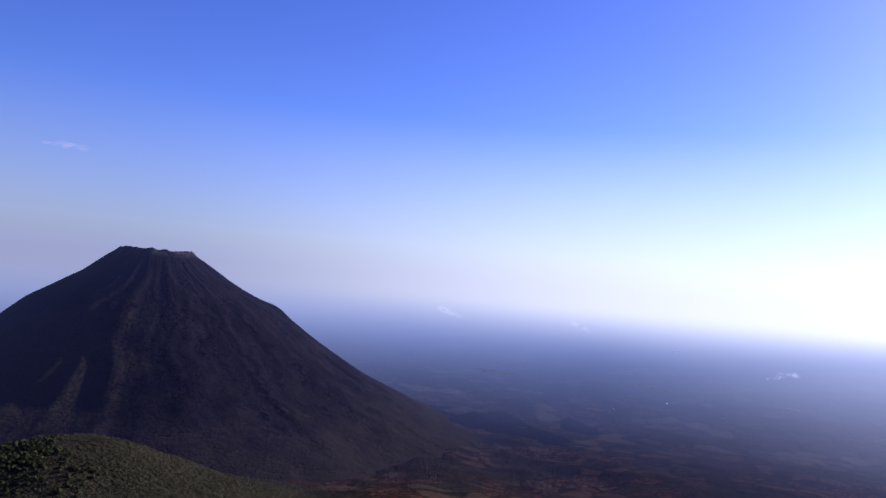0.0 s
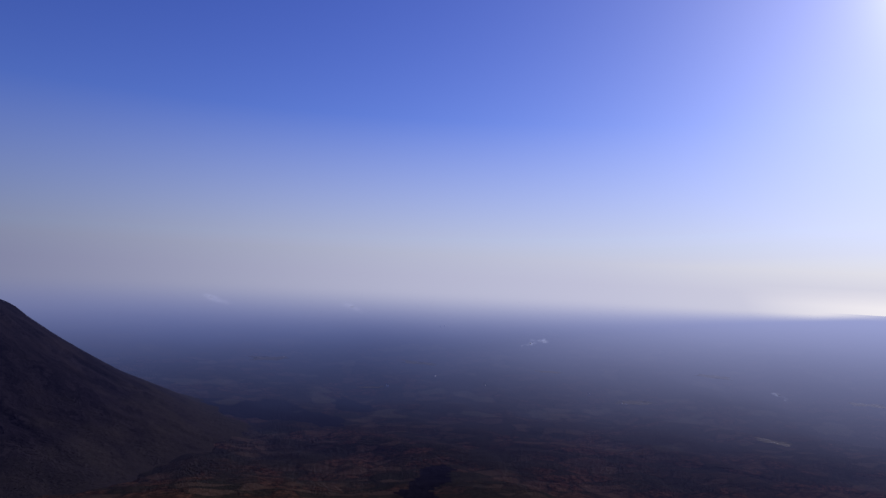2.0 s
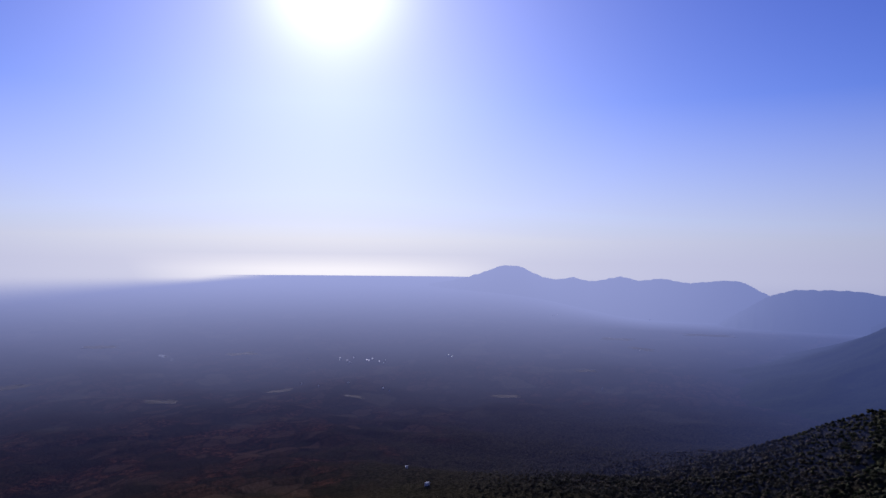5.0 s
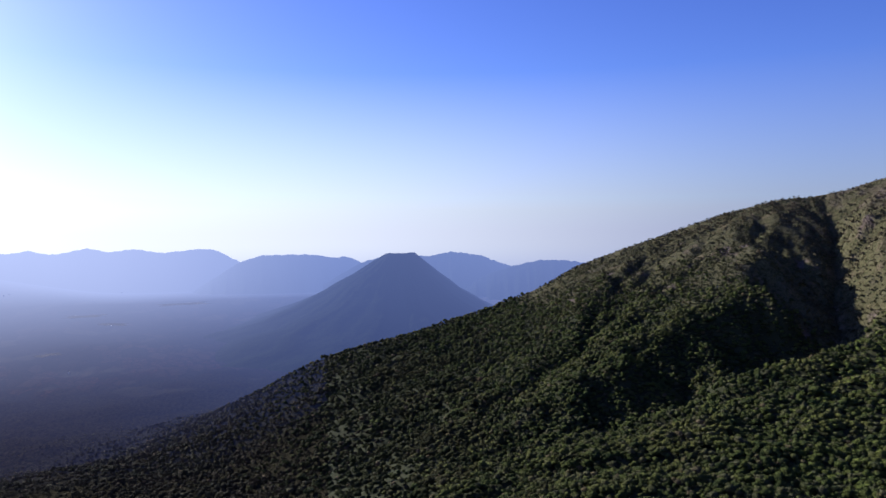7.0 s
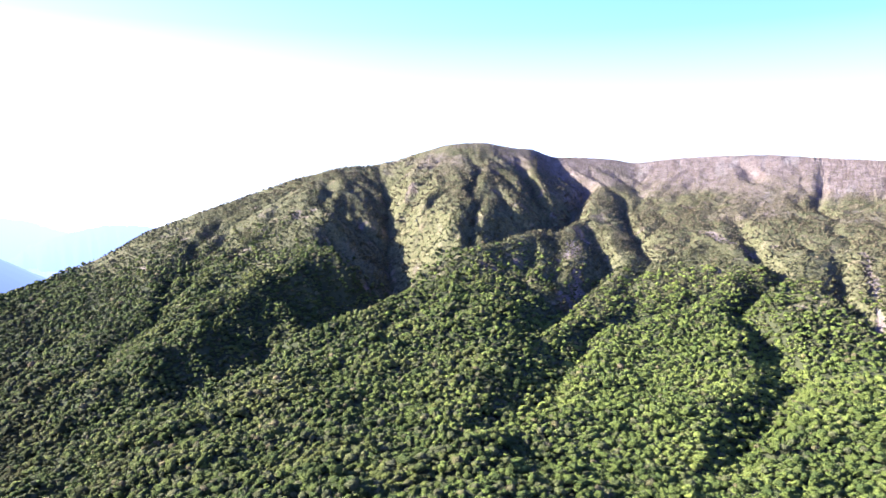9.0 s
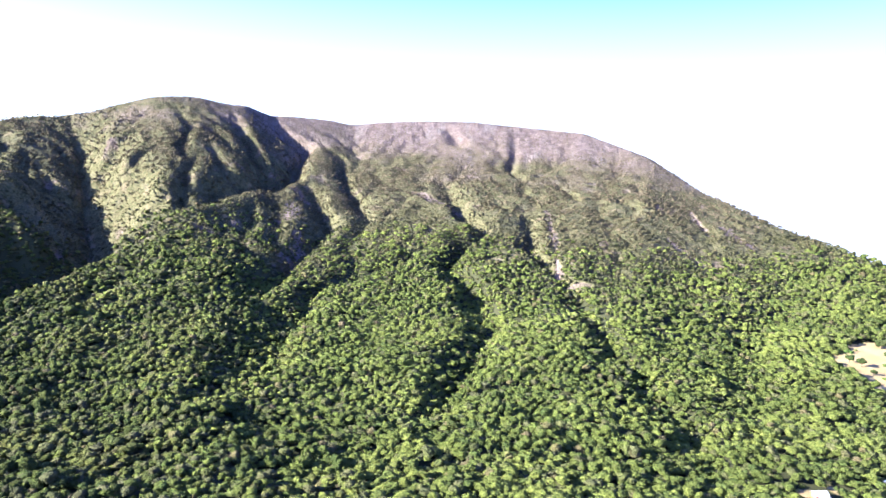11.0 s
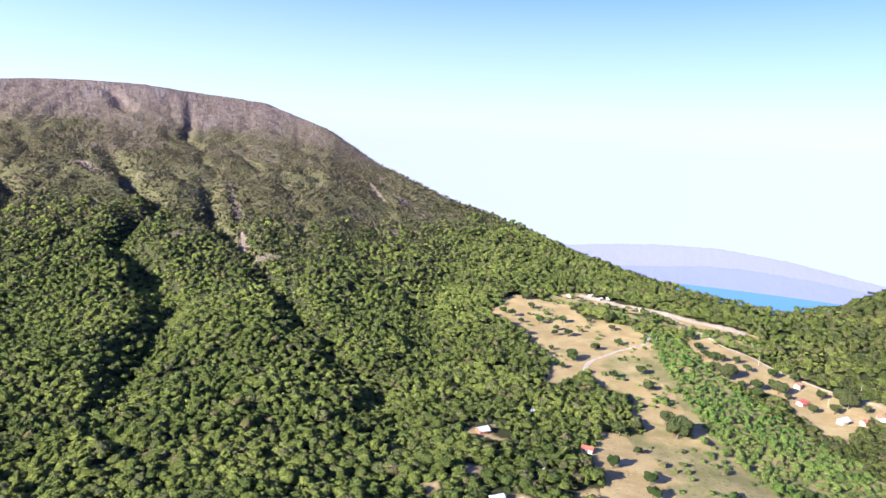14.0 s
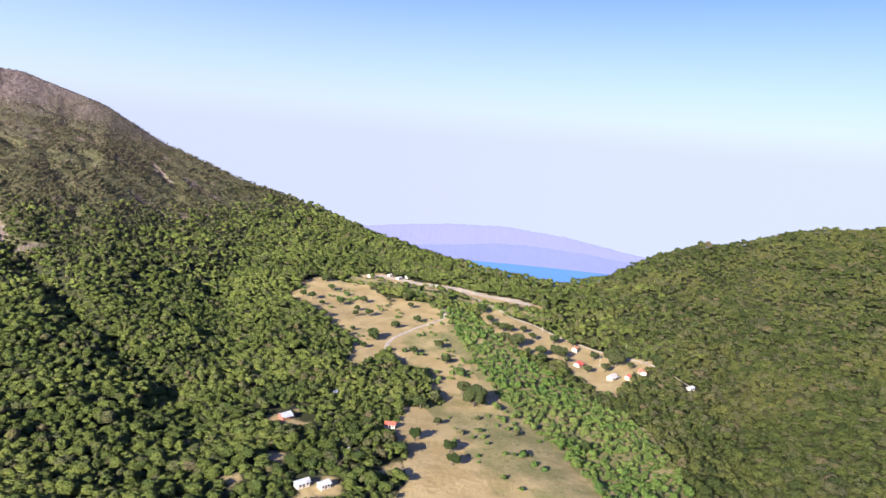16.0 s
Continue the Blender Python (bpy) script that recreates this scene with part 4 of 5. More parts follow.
def scrub_at(x, y, u):
    m = cover(x, y)
    r, az = np.hypot(x, y), compass(x, y)
    top = np.interp(az, AZ, FOREST_TOP) + 110 * fbm(x / 130, y / 130, 3, 41)
    line = np.interp(az, AZ, BARE_FROM)
    thin = np.clip(0.95 - (r - line - 120 + 260 * fbm(x / 90, y / 90, 3, 94)) / 480, 0.14, 0.95) * np.clip(0.85 + 1.0 * fbm(x / 50, y / 50, 3, 93), 0.2, 1)
    return (r > top - 260 * np.random.default_rng(3).uniform(0, 1, len(x))) & (r < np.interp(az, AZ, CREST_R) + 15) & (u < thin)


def share(x, y, lo, hi, seed):
    """0 to 1 across a stretch of the compass, with a ragged border."""
    return np.clip((compass(x, y) + 5 * fbm(x / 90, y / 90, 3, seed) - lo) / (hi - lo), 0, 1)


def soft_edge(x, y):
    """Dry woodland that thins out towards the plain."""
    r, az = np.hypot(x, y), compass(x, y)
    patches = np.clip(1.1 + 1.0 * fbm(x / 160, y / 160, 3, 95), 0.3, 1)
    return np.clip((az - 62 - (r - 1000) / 90) / 18, 0, 1) * np.clip((1900 - r) / 500, 0.0, 1) * patches * (1 - share(x, y, 92, 110, 96))


def dark_part(x, y):
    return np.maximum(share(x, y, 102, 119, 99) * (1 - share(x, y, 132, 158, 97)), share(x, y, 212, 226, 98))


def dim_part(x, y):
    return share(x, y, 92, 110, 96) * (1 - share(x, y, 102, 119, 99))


def green_part(x, y):
    return share(x, y, 132, 158, 97) * (1 - share(x, y, 212, 226, 98))


for tone, keep, seed, wide, kind in ((LEAVES, green_part, 100, 1.0, "dense green broadleaf forest canopy on the mountain slope"), (SHADY, dark_part, 200, 1.08, "dark green forest canopy on the shaded slopes"), (DIM, dim_part, 300, 1.25, "dim brownish olive forest on the far flank")):
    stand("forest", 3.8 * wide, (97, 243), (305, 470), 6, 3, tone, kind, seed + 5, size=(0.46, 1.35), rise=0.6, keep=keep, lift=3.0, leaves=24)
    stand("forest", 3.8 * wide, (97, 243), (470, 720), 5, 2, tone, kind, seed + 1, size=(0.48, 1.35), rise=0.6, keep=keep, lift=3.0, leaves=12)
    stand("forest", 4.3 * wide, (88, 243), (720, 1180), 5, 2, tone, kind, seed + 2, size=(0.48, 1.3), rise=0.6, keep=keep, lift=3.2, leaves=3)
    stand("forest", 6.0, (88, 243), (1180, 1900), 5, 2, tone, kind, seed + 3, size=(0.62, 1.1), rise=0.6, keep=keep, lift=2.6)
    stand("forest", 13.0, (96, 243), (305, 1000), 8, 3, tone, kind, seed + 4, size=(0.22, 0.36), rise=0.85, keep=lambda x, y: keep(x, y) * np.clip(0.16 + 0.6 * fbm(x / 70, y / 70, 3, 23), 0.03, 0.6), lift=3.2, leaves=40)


def on_knoll(x, y, u):
    return u < np.clip(1.6 - np.hypot((x + 560) / 260, (y - 1150) / 240), 0, 1) * np.clip(0.75 + 0.8 * fbm(x / 50, y / 50, 3, 91), 0.15, 1)


def knoll_woods(x, y):
    return np.clip((-27 - compass(x, y) + 6 * fbm(x / 60, y / 60, 3, 92)) / 5, 0, 1) * np.clip((1150 - y) / 80, 0.1, 1)


stand("forest", 5.0, (-50, 10), (800, 1500), 5, 2, DIM, "green trees on a knoll below the volcano", 107, size=(0.5, 1.05), rise=0.6, where=on_knoll, keep=knoll_woods)
stand("scrub", 5.0, (-50, 10), (800, 1500), 5, 1, DUSK, "dry brown brush on a knoll below the volcano", 108, size=(0.3, 0.7), rise=0.5, where=on_knoll, keep=lambda x, y: 0.8 * (1 - knoll_woods(x, y)))
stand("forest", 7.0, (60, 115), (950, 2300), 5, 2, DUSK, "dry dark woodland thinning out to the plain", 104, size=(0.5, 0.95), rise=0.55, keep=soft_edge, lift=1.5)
stand("scrub", 5.0, (108, 206), (800, 2000), 5, 2, SCRUB, "dry low olive scrub below the bare mountain top", 105, size=(0.26, 0.85), rise=0.6, where=scrub_at, lift=0.6)


def bushes_at(x, y, u):
    """Low shrubs in the rough grass and the thicket."""
    rough, thick = inside(x, y, ROUGH_GRASS), inside(x, y, THICKET)
    return (rough & (u < np.clip(0.03 + 0.4 * fbm(x / 35, y / 35, 3, 77), 0.01, 0.4))) | (thick & (u < np.clip(0.9 + 0.8 * fbm(x / 40, y / 40, 3, 79), 0.25, 0.95))) | (inside(x, y, FORECOURT) & (u < 0.3)) | (inside(x, y, UPPER_MEADOW) & (u < np.clip(0.6 * fbm(x / 35, y / 35, 3, 78) - 0.08, 0, 0.5)))


stand("shrubs", 3.8, (190, 240), (240, 820), 6, 2, BUSH, "low bright green shrubs spread over rough grass", 106, size=(0.36, 1.0), rise=0.6, where=bushes_at, lift=0.5, leaves=8)


# ---------------------------------------------------------------- things of the saddle: trees, houses, poles, tracks
def height_at(x, y):
    return float(land_z(np.array([float(x)]), np.array([float(y)]))[0])


def part(name, bm, material, parent, label=""):
    """Links a bmesh as one mesh object under a thing or a part."""
    mesh = bpy.data.meshes.new(name)
    bm.to_mesh(mesh)
    bm.free()
    mesh.materials.append(material)
    ob = new(name, mesh)
    ob.parent = parent
    return tagged(ob, label)


def box(bm, x0, y0, z0, x1, y1, z1, bevel=0.0):
    made = bmesh.ops.create_cube(bm, size=1.0, matrix=Matrix.Translation(((x0 + x1) / 2, (y0 + y1) / 2, (z0 + z1) / 2)) @ Matrix.Diagonal((x1 - x0, y1 - y0, z1 - z0, 1)))
    if bevel:
        edges = list({e for v in made["verts"] for e in v.link_edges})
        bmesh.ops.bevel(bm, geom=edges, offset=bevel, segments=1, affect="EDGES")
    return bm


def limb(bm, a, b, ra, rb, sides=6):
    a, b = Vector(a), Vector(b)
    m = Matrix.Translation((a + b) / 2) @ (b - a).to_track_quat("Z", "Y").to_matrix().to_4x4()
    bmesh.ops.create_cone(bm, cap_ends=True, segments=sides, radius1=ra, radius2=rb, depth=(b - a).length, matrix=m)


def make_tree(kind, seed, label):
    """A lone meadow tree: a forked trunk and a crown of many uneven leaf clumps."""
    rng = random.Random(seed)
    wide, tall, clumps, leaf = kind
    root = tagged(new("tree"), label, "tree", "lone trees on the meadows")
    bm = bmesh.new()
    fork = Vector((rng.uniform(-0.2, 0.2), rng.uniform(-0.2, 0.2), tall * 0.32))
    limb(bm, (0, 0, -0.8), fork, 0.30, 0.2, 8)
    tips = []
    for k in range(5):
        a = 2 * math.pi * (k + rng.uniform(-0.3, 0.3)) / 5
        tip = Vector((math.cos(a) * wide * 0.62, math.sin(a) * wide * 0.62, tall * rng.uniform(0.55, 0.75)))
        mid = fork.lerp(tip, 0.5) + Vector((0, 0, 0.3))
        limb(bm, fork, mid, 0.14, 0.09, 5)
        limb(bm, mid, tip, 0.09, 0.04, 5)
        tips.append(tip)
    part("trunk", bm, BARK, root)
    bm = bmesh.new()
    for k in range(clumps):
        tip = rng.choice(tips) if k > 4 else tips[k]
        c = tip.lerp(Vector((0, 0, tall * 0.72)), rng.uniform(0, 0.9)) + Vector([rng.uniform(-0.3, 0.3) * wide * 0.6 for _ in "xyz"])
        c.z = max(c.z, tall * 0.36)
        made = bmesh.ops.create_icosphere(bm, subdivisions=2 if k < clumps // 3 else 1, radius=rng.uniform(0.3, 0.5) * wide, matrix=Matrix.Translation(c) @ pose(0, 0, 0, *[rng.uniform(0, 360) for _ in "xyz"]))
        for v in made["verts"]:
            d = v.co - c
            v.co = c + d * (0.85 + 0.5 * abs(noise.noise(v.co * 1.7 + Vector((seed, 0, 0)))) * 1.4)
            v.co.z = c.z + (v.co.z - c.z) * 0.85
    part("crown", bm, leaf, root)
    return root


MEADOW_TREES = ((-215, -592), (-258, -593), (-225, -561), (-288, -608), (-207, -540), (-193, -495), (-203, -492), (-232, -679), (-240, -736), (-308, -682), (-302, -656), (-288, -684), (-259, -684),
                (-243, -658), (-271, -524), (-259, -486), (-243, -516), (-260, -459), (-240, -421), (-236, -397), (-177, -314), (-183, -330), (-170, -351), (-202, -715), (-209, -704), (-212, -681),
                (-292, -736), (-338, -785), (-234, -639), (-248, -637), (-245, -771), (-218, -496), (-211, -408), (-197, -401), (-195, -371))
PASTURE_TREES = ((-344, -529), (-348, -498), (-346, -513), (-358, -493), (-376, -489), (-375, -549), (-356, -554), (-357, -584), (-353, -565), (-362, -552), (-348, -477), (-393, -522), (-410, -482),
                 (-381, -454), (-428, -464), (-415, -457), (-376, -478), (-378, -499), (-423, -474), (-422, -447), (-238, -398), (-273, -318), (-455, -445), (-456, -453), (-411, -516), (-396, -449),
                 (-375, -532), (-369, -618))
SPRIGS = foliage("meadow_tree_leaves", (0.062, 0.085, 0.024), (0.125, 0.15, 0.042), (0.12, 0.115, 0.045), 0.2, 0.9)
rng = random.Random(12)
KINDS = [((3.2, 5.0, 18, SPRIGS), "rounded dark green meadow tree on dry grass"), ((4.2, 5.6, 22, SPRIGS), "broad green meadow tree with a low spreading crown"), ((2.5, 3.6, 12, SPRIGS), "small dense green bush tree on dry grass")]
models = [make_tree(kind, 20 + k, label) for k, (kind, label) in enumerate(KINDS)]
spare = list(models)
for k, (x, y) in enumerate(MEADOW_TREES + PASTURE_TREES):
    pick = rng.choice((0, 0, 1, 2, 2))
    size = rng.uniform(1.1, 1.7) * (1.6 if (x, y) == (-238, -398) else 1.0)
    m = pose(x, y, height_at(x, y), 0, 0, rng.uniform(0, 360)) @ Matrix.Scale(size, 4)
    if models[pick] in spare:
        spare.remove(models[pick])
        models[pick].matrix_basis = m
    else:
        copy_thing(models[pick], m)


def make_house(x, y, turn, long, deep, high, wall, roof, label, rise=1.1, porch=False):
    """A small rural house: walls, a two-sided sheet roof with eaves, a door and windows."""
    root = tagged(new("house"), label, "house", "houses of the hamlet")
    bm = bmesh.new()
    a, b = long * 0.38, deep * 0.4
    v = [bm.verts.new(p) for p in ((-a, -b, -1), (a, -b, -1), (a, b, -1), (-a, b, -1), (-a, -b, high), (a, -b, high), (a, b, high), (-a, b, high), (-a, 0, high + rise), (a, 0, high + rise))]
    for f in ((0, 1, 5, 4), (1, 2, 6, 9, 5), (2, 3, 7, 6), (3, 0, 4, 8, 7), (4, 5, 9, 8), (6, 7, 8, 9), (3, 2, 1, 0)):
        bm.faces.new([v[k] for k in f])
    part("wall", bm, wall, root)
    for side in (-1, 1):
        bm = bmesh.new()
        over, y1 = 0.55, side * (b + 0.55)
        drop, n = rise * over / b, 24
        rows = []
        for k in range(n + 1):                 # one corrugated sheet
            u, lift = -a - over + (2 * a + 2 * over) * k / n, 0.10 + 0.05 * (k % 2)
            rows.append([bm.verts.new(p) for p in ((u, 0, high + rise + lift), (u, y1, high - drop + lift), (u, y1, high - drop + lift - 0.08), (u, 0, high + rise + lift - 0.08))])
        for p, q in zip(rows, rows[1:]):
            for k in range(4):
                bm.faces.new((p[k], p[(k + 1) % 4], q[(k + 1) % 4], q[k]))
        bm.faces.new(rows[0])
        bm.faces.new(rows[-1][::-1])
        bmesh.ops.recalc_face_normals(bm, faces=bm.faces)
        part("roof_side", bm, roof, root)
    part("ridge_cap", box(bmesh.new(), -a - 0.5, -0.15, high + rise + 0.1, a + 0.5, 0.15, high + rise + 0.2, 0.03), roof, root)
    for side in (-1, 1):
        part("door" if side < 0 else "back_door", box(bmesh.new(), -0.45, side * b - 0.04, 0, 0.45, side * b + 0.04, 2.0, 0.02), DARK_WOOD, root)
        for k in (-1, 1):
            window = part("window", box(bmesh.new(), k * a * 0.6 - 0.5, side * b - 0.05, 0.9, k * a * 0.6 + 0.5, side * b + 0.05, 1.9, 0.02), DARK_WOOD, root)
            part("pane", box(bmesh.new(), k * a * 0.6 - 0.4, side * b - 0.07, 1.0, k * a * 0.6 + 0.4, side * b + 0.07, 1.8), GLASS, window)
    if porch:
        part("porch_roof", box(bmesh.new(), -a, b, high - 0.5, a, b + 2.2, high - 0.38, 0.03), roof, root)
        for k in (-1, 0, 1):
            part("porch_post", box(bmesh.new(), k * (a - 0.2) - 0.07, b + 2.0, -1, k * (a - 0.2) + 0.07, b + 2.14, high - 0.5, 0.02), DARK_WOOD, root)
    root.matrix_basis = pose(x, y, height_at(x, y) + 0.3, 0, 0, turn)
    return root


make_house(-107, -407, 20, 9, 6, 2.6, BRICK_RED, WHITE_SHEET, "red-walled house with a pale sheet roof among forest trees", porch=True)
make_house(-164, -373, -35, 8, 5.5, 2.5, CREAM, RED_SHEET, "small house with a red sheet roof beside the meadow")
make_house(-126, -341, 70, 5.5, 4.5, 2.6, CREAM, WHITE_SHEET, "pale cabin with a white roof among forest trees")
make_house(-92, -313, 15, 9, 5, 2.5, CREAM, WHITE_SHEET, "long shed with a pale sheet roof in the forest")
make_house(-102, -309, 15, 7, 5, 2.4, CREAM, WHITE_SHEET, "shed with a pale sheet roof in a forest clearing")
make_house(-150, -440, 50, 4, 3.2, 2.4, CREAM, WHITE_SHEET, "tiny white hut at the forest edge", 0.7)
make_house(-405, -504, 40, 9, 6, 2.6, CREAM, ORANGE_TILE, "house with an orange roof on the pasture")
make_house(-383, -470, 30, 11, 6.5, 2.6, CREAM, RED_SHEET, "house with a red roof and a porch on the pasture", porch=True)
make_house(-390, -433, 25, 13, 6, 2.7, CREAM, CREAM, "long cream house with a dusty pale roof on the pasture", porch=True)
make_house(-404, -429, 25, 6, 5, 2.5, CREAM, RED_SHEET, "small annex with a red roof beside the long house")
make_house(-424, -434, 60, 11, 7, 2.8, CREAM, ORANGE_TILE, "house with an orange-red roof under trees")
make_house(-450, -403, 10, 8, 5, 2.5, CREAM, WHITE_SHEET, "house with a pale roof at the forest edge")
for x, y, turn, long in ((-307, -791, 35, 10), (-332, -789, 30, 8), (-338, -774, 40, 12), (-352, -780, 35, 7), (-371, -731, 50, 9)):
    make_house(x, y, turn, long, 5, 2.5, CREAM, CREAM, "low pale kiosk building on the dusty terrace", 0.5)


def strip(name, points, wide, material, label, category, lift=0.45):
    """A track draped over the land."""
    p = np.array(points, float)
    d = np.r_[0, np.cumsum(np.hypot(*np.diff(p, axis=0).T))]
    s = np.arange(0, d[-1], 2.5)
    k = np.hanning(7) / np.hanning(7).sum()
    x, y = [np.convolve(np.pad(np.interp(s, d, p[:, j]), 3, mode="edge"), k, "valid") for j in (0, 1)]
    tx, ty = np.gradient(x), np.gradient(y)
    q = np.hypot(tx, ty)
    w = wide * (1 + 0.25 * fbm(s / 12, s * 0, 2, 5))
    off = np.array((-0.5, -0.17, 0.17, 0.5))
    X, Y = x[:, None] - (ty / q * w)[:, None] * off, y[:, None] + (tx / q * w)[:, None] * off
    Z = land_z(X.ravel(), Y.ravel()) + np.tile((lift - 0.25, lift, lift, lift - 0.25), len(s))
    return tagged(sheet(name, X.ravel(), Y.ravel(), Z, polar_faces(len(s), 4), material), label, category, kind="structure")


strip("road", ((-343, -674), (-335, -650), (-330, -628), (-321, -612), (-302, -603), (-280, -591), (-261, -576), (-246, -565), (-234, -551), (-226, -535), (-222, -519), (-214, -490)), 3.6, DUST, "pale dusty dirt track across the meadow", "road")
strip("road", ((-300, -800), (-345, -775), (-385, -725), (-391, -702), (-393, -651), (-391, -592), (-405, -563), (-414, -530), (-428, -506), (-436, -476), (-449, -451), (-456, -406)), 4, DUST, "pale dirt road along the pasture", "road")
strip("pavement", ((-318, -795), (-352, -757), (-392, -716), (-420, -670), (-440, -632)), 13, DUST, "wide dusty parking terrace on the saddle", "terrace", 0.8)


def make_pole(x, y):
    root = tagged(new("utility_pole"), "weathered wooden utility pole with a crossarm", "utility pole", "utility poles along the road")
    bm = bmesh.new()
    limb(bm, (0, 0, -1), (0, 0, 9), 0.16, 0.11, 8)
    part("pole", bm, CONCRETE, root)
    part("crossarm", box(bmesh.new(), -0.9, -0.06, 8.2, 0.9, 0.06, 8.35, 0.02), DARK_WOOD, root)
    for k in (-0.8, 0, 0.8):
        bm = bmesh.new()
        limb(bm, (k, 0, 8.35), (k, 0, 8.6), 0.05, 0.04, 6)
        part("insulator", bm, CONCRETE, root)
    root.matrix_basis = pose(x, y, height_at(x, y), 0, 0, 40)


for x, y in ((-398, -549), (-403, -465), (-447, -482), (-324, -602)):
    make_pole(x, y)


# ---------------------------------------------------------------- far off on the plain: fields, villages, smoke
def far_paint(name, light, dark, size):
    n = Nodes(name)
    n.surface(n.mix(n.noise(size, 3), light, dark), 0.9, 0.1)
    haze_glow(n, 1100, 2600, 0.95)
    return n.material


# near-white, non-metal paint in place of the sun's glint on sheet roofs
FAR_ROOF = plain_paint("far_glint_roof", (0.85, 0.85, 0.85), 0.1, 0.5, 4.0)
FALLOW, FAR_WALL = far_paint("far_fallow_field", (0.12, 0.088, 0.052), (0.07, 0.052, 0.032), 25), far_paint("far_white_wall", (0.8, 0.78, 0.74), (0.6, 0.56, 0.5), 3)
n = Nodes("field_edge")
for mat in (FALLOW,):
    n.material, n.tree = mat, mat.node_tree
    n.out = mat.node_tree.nodes["Material Output"]
    n.place = n.add("ShaderNodeNewGeometry").outputs["Position"]
    gone, blend = n.add("ShaderNodeBsdfTransparent"), n.add("ShaderNodeMixShader")
    n.link(n.step(n.math("ADD", n.mask("rim"), n.math("MULTIPLY", n.noise(14, 4, 0.65), 1.2)), 0.75, 1.15, 0.0, 0.75), blend.inputs[0])
    n.link(gone.outputs[0], blend.inputs[1])
    n.link(n.out.inputs["Surface"].links[0].from_socket, blend.inputs[2])
    n.link(blend.outputs[0], n.out.inputs["Surface"])
FIELDS = ((1922, 1430, 90, 30), (1622, 1642, 120, 40), (3432, 164, 230, 50), (3246, 546, 160, 45), (3096, 419, 110, 40), (2650, 556, 90, 36), (2236, 741, 110, 36), (1936, 1158, 70, 30),
          (1507, 2183, 150, 44), (2035, 2396, 130, 50), (609, 2561, 90, 26), (263, 3013, 170, 60), (1397, 2650, 110, 40), (2300, 1900, 120, 44), (900, 2900, 150, 44))
frng = np.random.default_rng(8)
for x, y, long, deep in FIELDS:
    a = math.atan2(x, y) + frng.uniform(-0.25, 0.25)
    u, v = np.meshgrid(np.linspace(-0.5, 0.5, 16), np.linspace(-0.5, 0.5, 8))
    u, v = u.ravel(), v.ravel()
    ragged = 1 + 0.6 * fbm(u * 5 + x, v * 5 + y, 2, 6)
    px, py = x + (u * long * math.cos(a) + v * deep * math.sin(a)) * ragged, y + (-u * long * math.sin(a) + v * deep * math.cos(a)) * ragged
    rim = np.clip(2 - 4 * np.maximum(np.abs(u), np.abs(v)), 0, 1)
    tagged(sheet("field", px, py, land_z(px, py) + 3.5, polar_faces(8, 16), FALLOW, dict(rim=rim)), "pale fallow field on the hazy plain", "field", kind="structure")

VILLAGE = ((2059, 1438), (2087, 1265), (2432, 1512), (2423, 1474), (2467, 1471), (2466, 1409), (2487, 1396), (2462, 1350), (2503, 1343), (2094, 1106), (2105, 1137), (1112, 511), (1208, 599), (2668, 1137),
           (2671, 1120), (3682, 954), (3734, 945), (3071, 421), (4244, 524), (4384, 14), (2538, -111), (2531, -167), (2477, 465), (2010, 1334), (1210, 3547), (1239, 3558), (908, 2695), (678, 2576),
           (1398, 2319), (1459, 2195), (1047, 2497), (2405, 1496), (2393, 1447), (2460, 1395), (2454, 1323), (2363, 1625))
for k, (x, y) in enumerate(VILLAGE):
    root = tagged(new("far_house"), "tiny white house far off on the plain", "house", "far houses on the plain")
    size = frng.uniform(2.2, 4.5)
    bm = box(bmesh.new(), -size, -size * 0.6, -6, size, size * 0.6, size * 0.55, 0.1)
    part("wall", bm, FAR_WALL, root)
    bm = bmesh.new()
    e, t = size * 1.1, size * 0.55
    v = [bm.verts.new(p) for p in ((-e, -0.7 * size, t), (e, -0.7 * size, t), (e, 0, t + 0.16 * size), (-e, 0, t + 0.16 * size), (e, 0.7 * size, t), (-e, 0.7 * size, t))]
    bm.faces.new((v[0], v[1], v[2], v[3]))
    bm.faces.new((v[3], v[2], v[4], v[5]))
    bmesh.ops.solidify(bm, geom=bm.faces[:], thickness=0.25)
    part("roof", bm, FAR_ROOF, root)
    root.matrix_basis = pose(x, y, float(land_z(np.array([float(x)]), np.array([float(y)]))[0]) + 3, 0, 0, frng.uniform(0, 180))


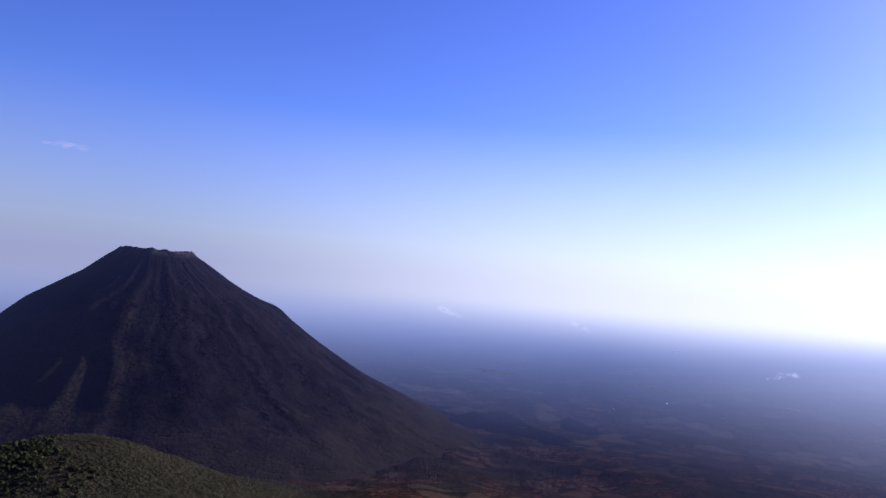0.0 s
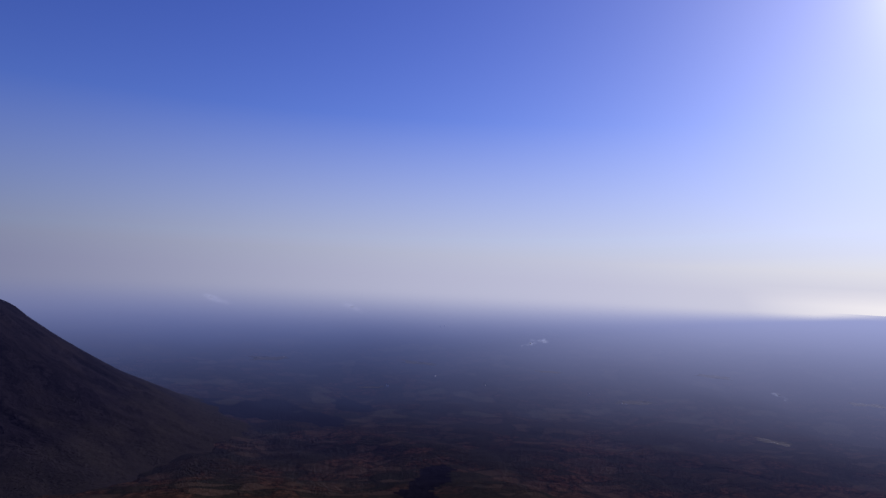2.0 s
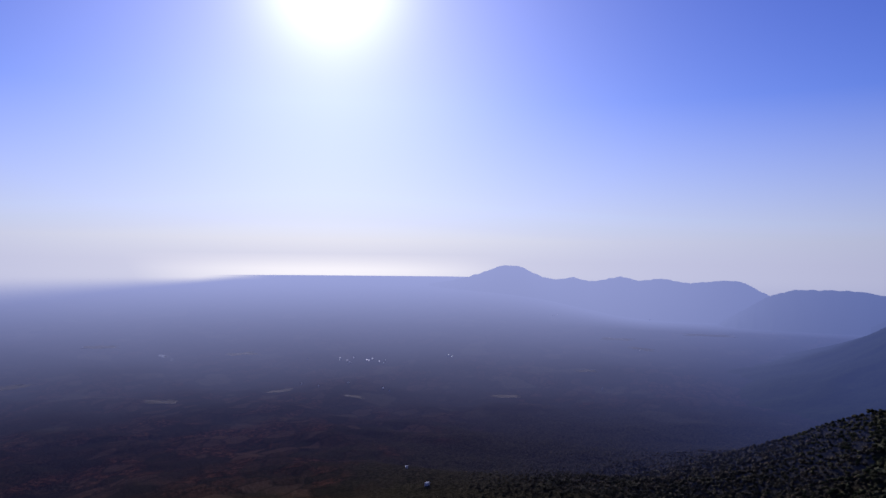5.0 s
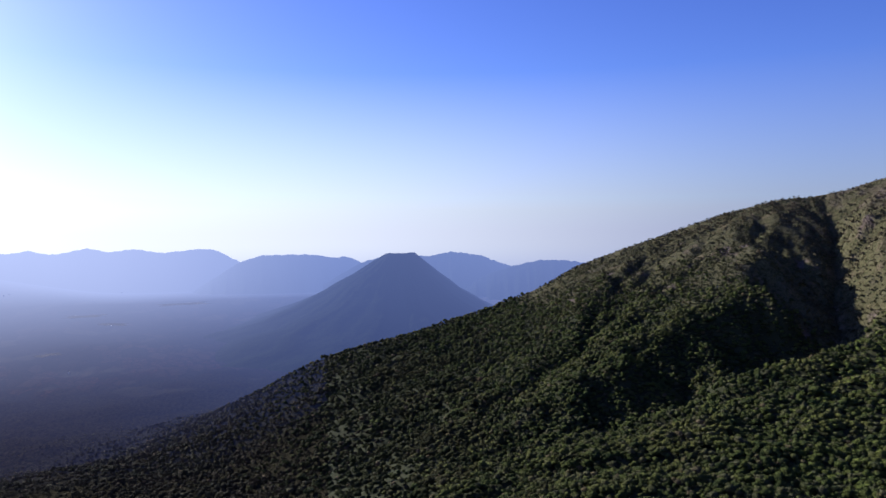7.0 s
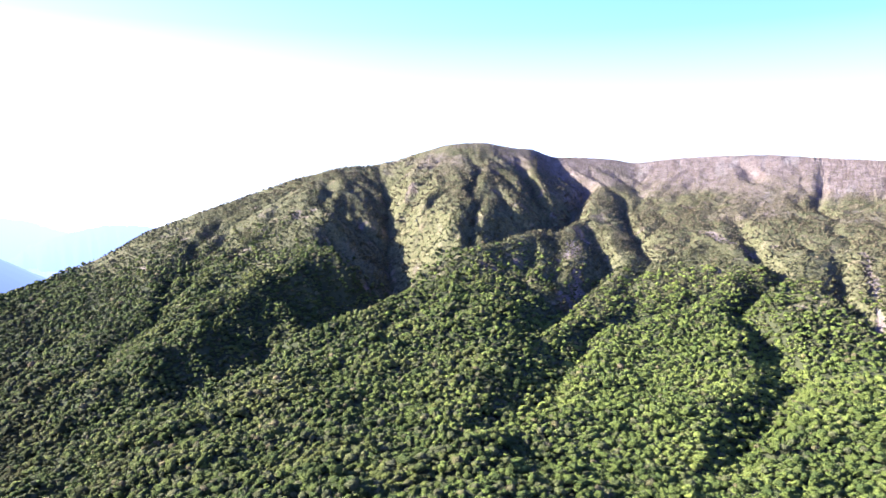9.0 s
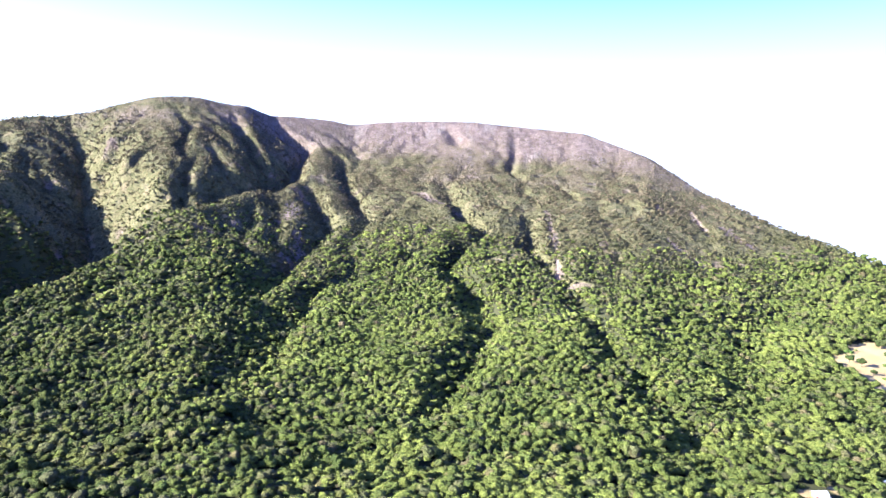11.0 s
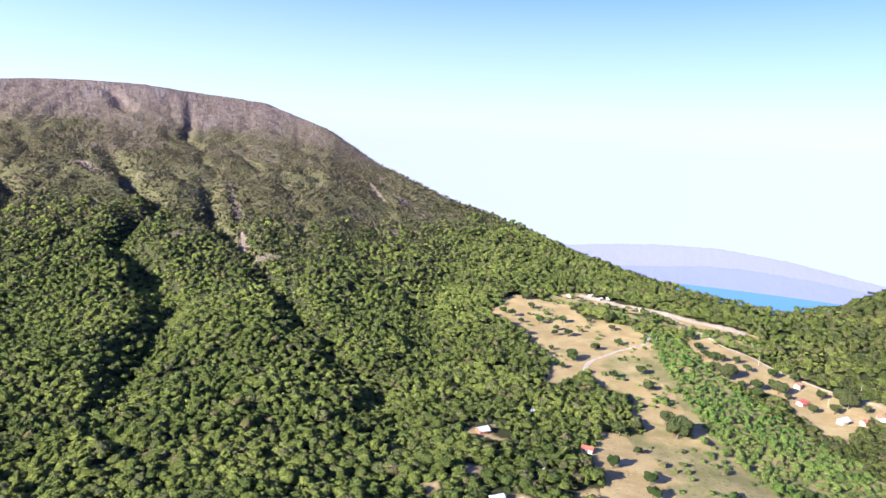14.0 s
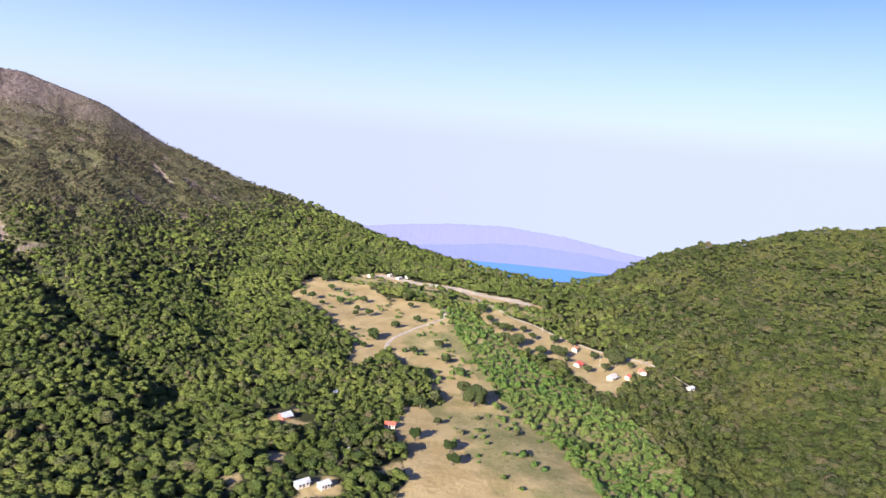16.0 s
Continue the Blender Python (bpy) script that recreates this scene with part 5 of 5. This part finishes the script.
def vapour(name, glow, body):
    """Thin smoke: mostly clear, with a soft white glow put in for scattered daylight."""
    n = Nodes(name)
    n.surface((0.9, 0.9, 0.92), 1.0, 0.0)
    lit = n.add("ShaderNodeEmission")
    n.put(lit.inputs[0], glow)
    clear = n.add("ShaderNodeBsdfTransparent")
    mixed = n.add("ShaderNodeMixShader")
    mixed.inputs[0].default_value = 0.85
    n.link(n.shader.outputs[0], mixed.inputs[1])
    n.link(lit.outputs[0], mixed.inputs[2])
    face = n.add("ShaderNodeMixShader")
    n.link(n.math("MULTIPLY", n.step(n.noise(45, 3), 0.25, 0.85), body), face.inputs[0])
    n.link(clear.outputs[0], face.inputs[1])
    n.link(mixed.outputs[0], face.inputs[2])
    n.link(face.outputs[0], n.out.inputs["Surface"])
    return n.material


def plume(name, x, y, z, long, high, drift, material, label, category, seed, lean=1.0):
    """A drift of thin smoke made of many puffs that widen down the wind."""
    rng = np.random.default_rng(seed)
    bm = bmesh.new()
    for k in range(26):
        t = rng.beta(1.0, 1.6)
        c = Vector((x + drift[0] * long * t, y + drift[1] * long * t, z + high * (lean * t ** 0.6 + rng.uniform(-0.15, 0.15)))) + Vector(rng.normal(0, 0.07 * long * (0.2 + t), 3)) * 0.6
        size = long * (0.03 + 0.11 * t) * rng.uniform(0.6, 1.3)
        made = bmesh.ops.create_icosphere(bm, subdivisions=2, radius=size, matrix=Matrix.Translation(c) @ Matrix.Diagonal((1, 1, 0.55, 1)))
        for v in made["verts"]:
            v.co = c + (v.co - c) * (0.8 + 0.7 * abs(noise.noise(v.co / size * 0.8)))
    mesh = bpy.data.meshes.new(name)
    bm.to_mesh(mesh)
    bm.free()
    for p in mesh.polygons:
        p.use_smooth = True
    mesh.materials.append(material)
    return tagged(new(name, mesh), label, category, "smoke plumes on the plain" if category == "smoke" else "")


SMOKE = vapour("field_smoke", (0.75, 0.75, 0.82), 0.12)
for k, (x, y, long, high) in enumerate(((1463, 3069, 120, 45), (860, 3900, 120, 40), (2069, 2032, 55, 32), (143, 4073, 200, 40))):
    plume("smoke_plume", x, y, height_at(x, y), long, high, (0.8, -0.6) if k == 0 else (-0.7, 0.7), SMOKE, "thin white smoke drifting from a field fire", "smoke", 60 + k)
way = bearing(-30.6, 7.2)
plume("backdrop_cloud", way.x * 4600, way.y * 4600, EYE.z + way.z * 4600, 230, 25, (0.85, 0.5), vapour("wisp_of_cloud", (0.50, 0.42, 0.50), 0.10), "small faint pink wisp of cloud in the blue", "cloud", 71, 0.3)["kind"] = "structure"
